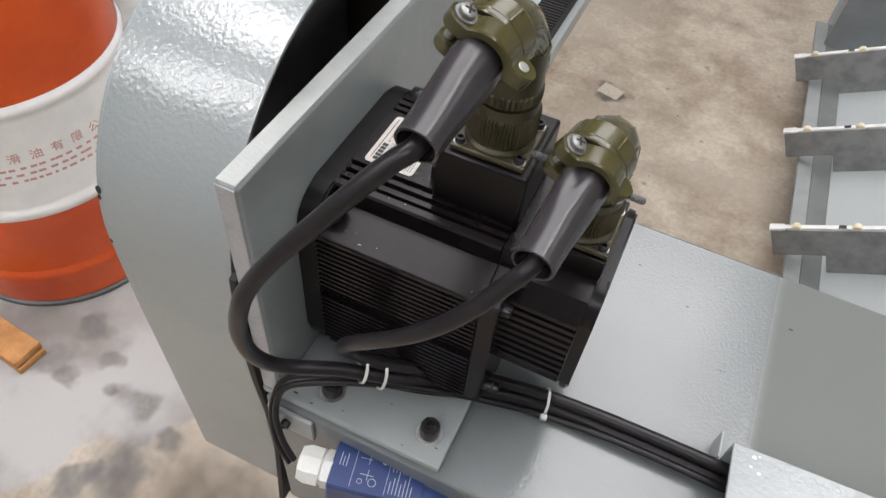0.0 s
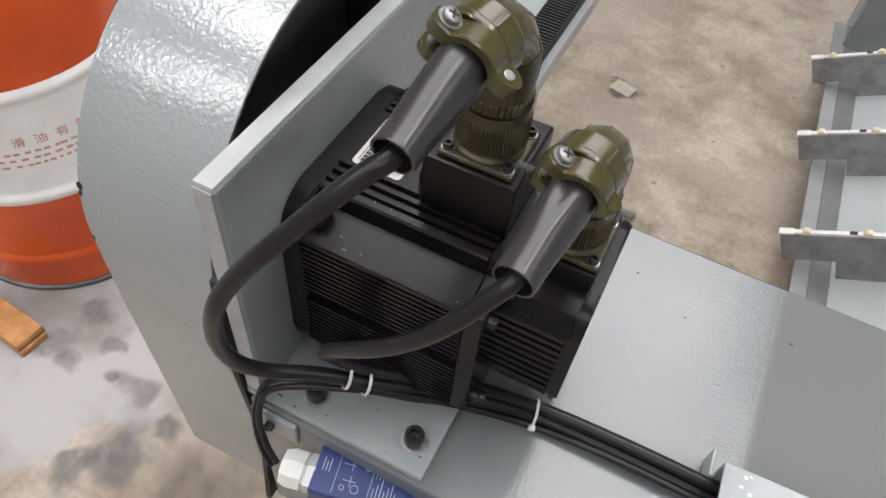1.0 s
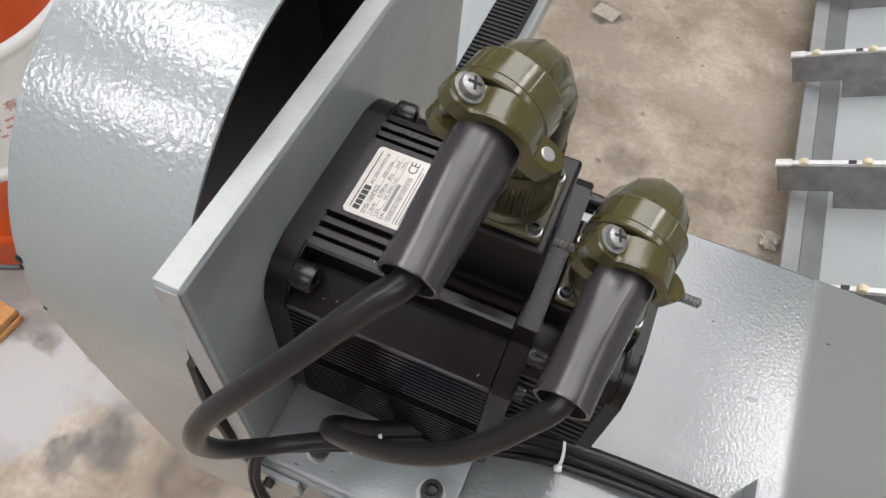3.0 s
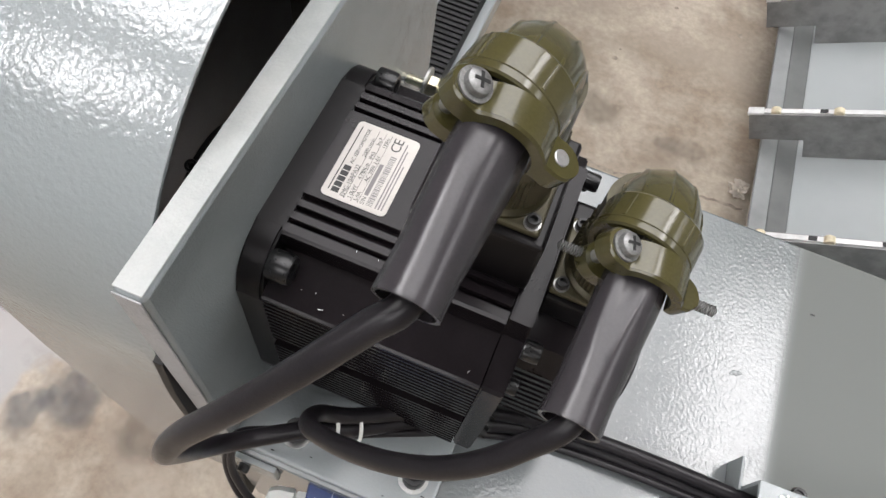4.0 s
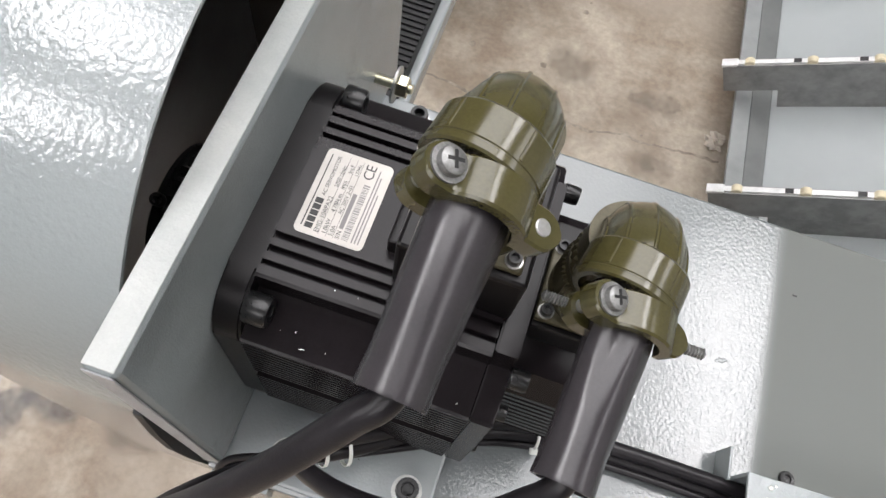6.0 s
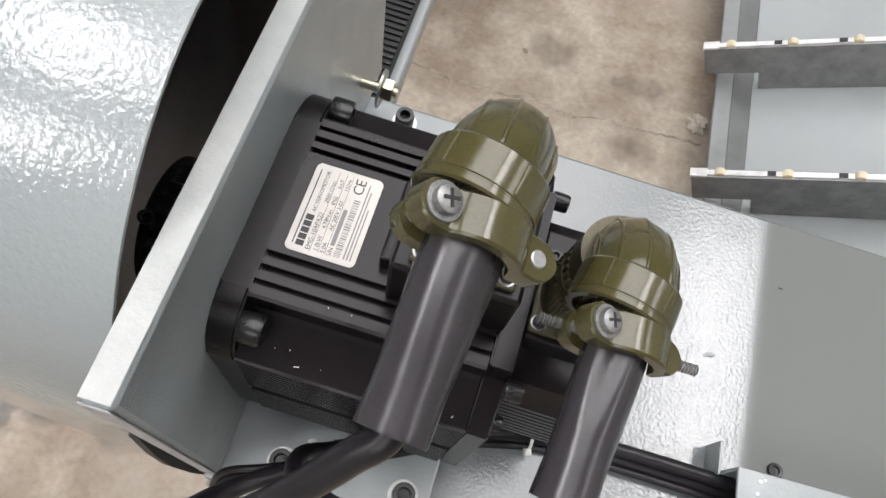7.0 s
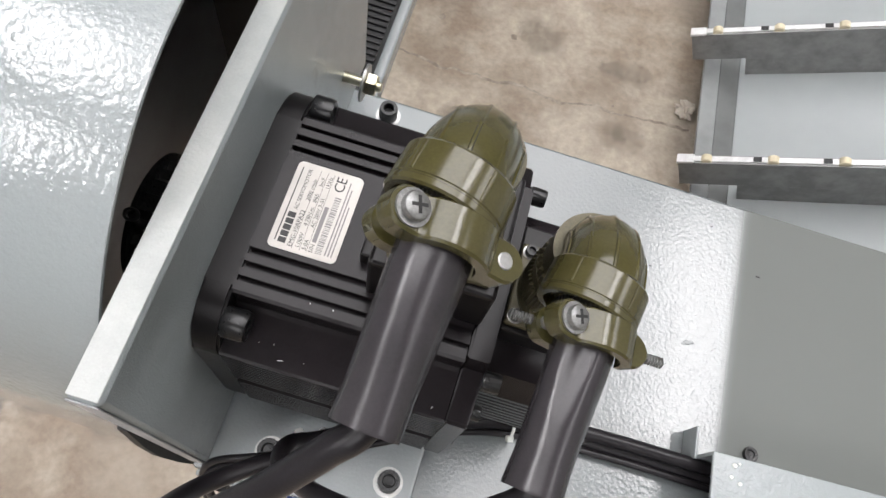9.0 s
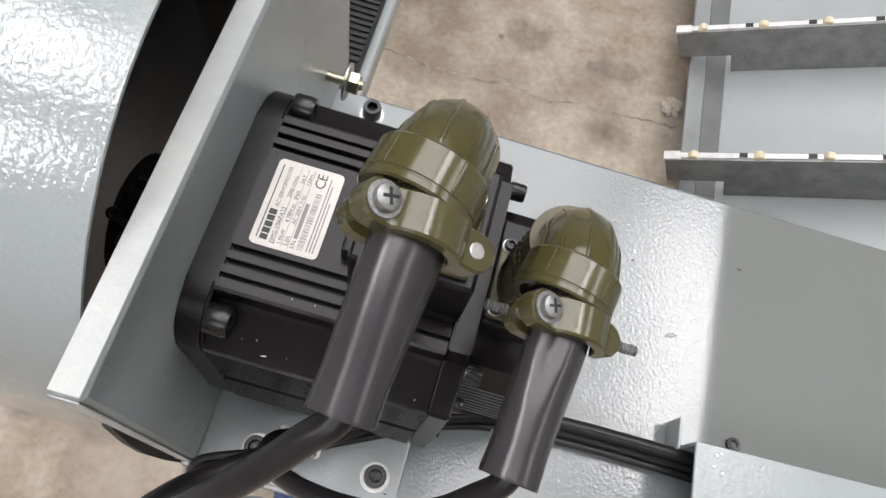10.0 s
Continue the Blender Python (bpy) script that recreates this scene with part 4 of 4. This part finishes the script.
drum = thing("oil_drum", "orange steel oil drum with a white printed band", "oil drum", (DX, DY, FLOOR))
dm = Matrix.Translation((DX, DY, FLOOR))


def hoop(r, h):
    return [(r, h - 0.016), (r + 0.004, h - 0.010), (r + 0.007, h), (r + 0.004, h + 0.010), (r, h + 0.016)]


part("lower_body", lathe([(DR * 0.96, 0.012), (DR, 0.02), *hoop(DR, 0.12)[1:4], (DR, 0.14), (DR, 0.318)], 96, 0, dm), ORANGE, drum)
part("band", lathe([(DR, 0.3181), *hoop(DR, 0.335), (DR, 0.36), (DR, 0.58), *hoop(DR, 0.605), (DR, 0.622)], 96, 0, dm), DRUM_WHITE, drum, "white printed band")
part("upper_body", lathe([(DR, 0.6221), (DR, 0.86), (DR + 0.002, 0.87), (DR - 0.008, 0.878), (DR - 0.012, 0.866), (0, 0.866)], 96, 0, dm), ORANGE, drum)
part("bottom_rim", lathe([(DR - 0.006, 0), (DR + 0.004, 0.001), (DR + 0.004, 0.012), (DR - 0.004, 0.016), (0, 0.016)], 96, 0, dm), RIM_GAP_DARK, drum, "dark steel bottom rim")


def drum_mark(text, angle, h, size):
    a = radians(angle)
    place = dm @ Matrix.Rotation(a, 4, "Z") @ Matrix.Translation((DR + 0.0006, 0, h)) @ pose(0, 0, 0, 90, 0, 90)
    lettering(text, size, place, RED_INK, drum, depth=0.0003, align="CENTER")


def drum_bar(angle, h, w, hh):
    place = dm @ Matrix.Rotation(radians(angle), 4, "Z") @ Matrix.Translation((DR + 0.0004, 0, h))
    part("printed_bar", turn(box(0, 0.0004, -w / 2, w / 2, 0, hh), place), RED_INK, drum, smooth=0)


for k, c in enumerate("滑油有限公"):
    drum_mark(c, -40 + 8.9 * k, 0.486, 0.027)
rnd = random.Random(3)
for row, h in enumerate((0.464, 0.447, 0.430)):
    a = -72 + 4 * row
    while a < -1:
        w = rnd.uniform(0.006, 0.016)
        drum_bar(a, h, w, 0.006)
        a += math.degrees(w / DR) + rnd.uniform(0.8, 2.2)

# ---- floor clutter ----
block = thing("wood_block", "broken pale pine pallet block lying on the floor", "wood offcut", (-1.08, 0.14, FLOOR))
part("board", turn(box(-0.20, 0.006, -0.037, 0.037, 0.0, 0.020, 0.003), pose(-0.988, 0.116, FLOOR, 0, 0, -7)), WOOD, block)
part("board", turn(box(-0.21, 0.002, -0.036, 0.038, 0.0245, 0.045, 0.003), pose(-0.988, 0.116, FLOOR, 0, 0, -5)), WOOD, block)
# Dark filler between the boards, coloured as the shade of their gap.
part("gap_shade", turn(box(-0.19, -0.004, -0.030, 0.030, 0.0201, 0.0244, 0.0005), pose(-0.988, 0.116, FLOOR, 0, 0, -6)), RIM_GAP_DARK, block, "dark strip for the shade between the boards")
lump = bmesh.new()
bmesh.ops.create_icosphere(lump, subdivisions=4, radius=0.03)
for v in lump.verts:
    v.co *= 0.75 + 0.7 * noise.noise(v.co * 60) + 0.25 * noise.noise(v.co * 170)
    v.co.z = max(v.co.z * 0.6, -0.014)
solo("paper_scrap", turn(lump, Matrix.Translation((0.627, 1.149, FLOOR + 0.013))), PAPER, "crumpled pale paper scrap on the floor", "paper", smooth=25)
mark = thing("floor_mark", "worn pale rectangle in a dark smear on the floor", "floor mark", (-0.034, 1.862, FLOOR))
WORN = mat("pale_worn_concrete", (0.46, 0.41, 0.34), 0.7, second=(0.40, 0.35, 0.29), scale=40, grain=0.15, grain_scale=120)
SMEAR = mat("dark_floor_smear", (0.21, 0.175, 0.14), 0.7, second=(0.34, 0.295, 0.24), scale=25, grain=0.2, grain_scale=80)
part("patch", turn(box(-0.040, 0.040, -0.032, 0.032, 0.0032, 0.0036), pose(-0.034, 1.862, FLOOR, 0, 0, -14)), WORN, mark, "pale worn rectangle", smooth=0)
crack = bmesh.new()
left, right_v = [], []
for k in range(60):
    f = k / 59
    x, y = -0.30 + 0.95 * f, 1.070 - 0.02 * math.sin(3 * f) + 0.03 * f + 0.02 * noise.noise(Vector((f * 9, 0, 5))) + 0.012 * noise.noise(Vector((f * 31, 2, 5)))
    w = 0.003 + 0.004 * abs(noise.noise(Vector((f * 14, 7, 1))))
    left.append(crack.verts.new((x, y - w, FLOOR + 0.0006)))
    right_v.append(crack.verts.new((x, y + w, FLOOR + 0.0006)))
for k in range(59):
    crack.faces.new((left[k], left[k + 1], right_v[k + 1], right_v[k]))
solo("floor_crack", crack, SMEAR, "thin dark crack running across the concrete floor", "crack", smooth=0)
spots = bmesh.new()
rnd = random.Random(11)
for k in range(26):
    x, y, r = rnd.uniform(-0.1, 0.6), rnd.uniform(0.9, 2.6), rnd.choice((0.004, 0.006, 0.010))
    spots.faces.new([spots.verts.new((x + r * rnd.uniform(0.7, 1.3) * math.cos(a), y + r * rnd.uniform(0.7, 1.3) * math.sin(a), FLOOR + 0.0005)) for a in (2 * math.pi * i / 9 for i in range(9))])
solo("floor_spots", spots, SMEAR, "small dark spots on the concrete floor", "dirt", kind="stuff", smooth=0)


def stain_surface(colour, seed, r, strength):
    """A dried patch that thins out towards an uneven rim."""
    m = mat("dried_stain", colour, 0.6, second=tuple(c * 0.8 for c in colour), scale=20, grain=0.2, grain_scale=70)
    nt = m.node_tree
    bsdf = nt.nodes["Principled BSDF"]
    tc = nt.nodes.new("ShaderNodeTexCoord")
    sep = nt.nodes.new("ShaderNodeSeparateXYZ")
    nt.links.new(tc.outputs["Generated"], sep.inputs["Vector"])

    def calc(op, a, b):
        n = nt.nodes.new("ShaderNodeMath")
        n.operation = op
        for k, v in enumerate((a, b)):
            if isinstance(v, float):
                n.inputs[k].default_value = v
            else:
                nt.links.new(v, n.inputs[k])
        return n.outputs[0]

    def cloud(scale, detail):
        n = nt.nodes.new("ShaderNodeTexNoise")
        n.noise_dimensions = "4D"
        n.inputs["W"].default_value = seed
        n.inputs["Scale"].default_value = scale
        n.inputs["Detail"].default_value = detail
        nt.links.new(tc.outputs["Object"], n.inputs["Vector"])
        return n.outputs["Fac"]

    dx, dy = calc("SUBTRACT", sep.outputs["X"], 0.5), calc("SUBTRACT", sep.outputs["Y"], 0.5)
    d = calc("MULTIPLY", calc("SQRT", calc("ADD", calc("MULTIPLY", dx, dx), calc("MULTIPLY", dy, dy)), 0.0), 2.0)
    d = calc("ADD", d, calc("MULTIPLY", calc("SUBTRACT", cloud(0.7 / r, 6.0), 0.5), 2.2))
    fall = nt.nodes.new("ShaderNodeMapRange")
    fall.interpolation_type = "SMOOTHSTEP"
    fall.inputs["From Min"].default_value, fall.inputs["From Max"].default_value = 0.22, 0.80
    fall.inputs["To Min"].default_value, fall.inputs["To Max"].default_value = strength, 0.0
    nt.links.new(d, fall.inputs["Value"])
    thin = calc("MULTIPLY", fall.outputs["Result"], calc("ADD", 0.35, calc("MULTIPLY", cloud(3.5 / r, 4.0), 1.1)))
    nt.links.new(calc("MINIMUM", thin, 1.0), bsdf.inputs["Alpha"])
    return m


def stain(x, y, r, colour, seed, label, lift, strength=0.9):
    b = bmesh.new()
    b.faces.new([b.verts.new((x + 1.5 * r * math.cos(a), y + 1.2 * r * math.sin(a), FLOOR + lift)) for a in (2 * math.pi * k / 40 for k in range(40))])
    solo("floor_stain", b, stain_surface(colour, seed, r, strength), label, "stain", "floor stains", "stuff", smooth=0)


DARK_STAIN, BROWN_STAIN = (0.15, 0.155, 0.165), (0.20, 0.155, 0.115)
for k, (x, y, r, c, label) in enumerate((
        (-0.640, 0.000, 0.085, DARK_STAIN, "dark grey oil stain on the concrete floor"),
        (-0.700, -0.070, 0.060, DARK_STAIN, "dark grey oil stain on the concrete floor"),
        (-0.580, 0.100, 0.045, DARK_STAIN, "small dark grey oil stain on the floor"),
        (-0.890, 0.122, 0.032, (0.27, 0.25, 0.23), "faint grey damp stain on the floor"),
        (-0.780, 0.141, 0.026, (0.27, 0.25, 0.23), "faint grey damp stain on the floor"),
        (-0.926, 0.250, 0.050, (0.24, 0.235, 0.23), "faint grey scuff on the floor"),
        (-0.420, 0.030, 0.160, BROWN_STAIN, "brown dried puddle stain on the floor"),
        (-0.955, 0.150, 0.060, (0.27, 0.25, 0.23), "faint grey damp stain on the floor"),
        (-0.830, 0.205, 0.035, (0.27, 0.25, 0.23), "faint grey damp stain on the floor"),
        (-0.700, 0.150, 0.055, (0.27, 0.25, 0.23), "faint grey damp stain on the floor"),
        (0.200, 1.250, 0.070, BROWN_STAIN, "brown dried stain on the concrete floor"),
        (0.450, 1.210, 0.060, BROWN_STAIN, "brown dried stain on the concrete floor"),
        (0.470, 1.000, 0.070, BROWN_STAIN, "brown dried stain on the concrete floor"),
        (0.030, 0.900, 0.060, BROWN_STAIN, "brown dried stain on the concrete floor"))):
    stain(x, y, r, c, 3.1 * k + 1.7, label, 0.0006 + 0.0004 * k, 0.5 if c == DARK_STAIN else 0.6 if x < 0 else 0.4)
stain(-0.034, 1.862, 0.060, (0.15, 0.135, 0.12), 6.4, "dark smear round a pale worn patch on the floor", 0.0022, 0.75)
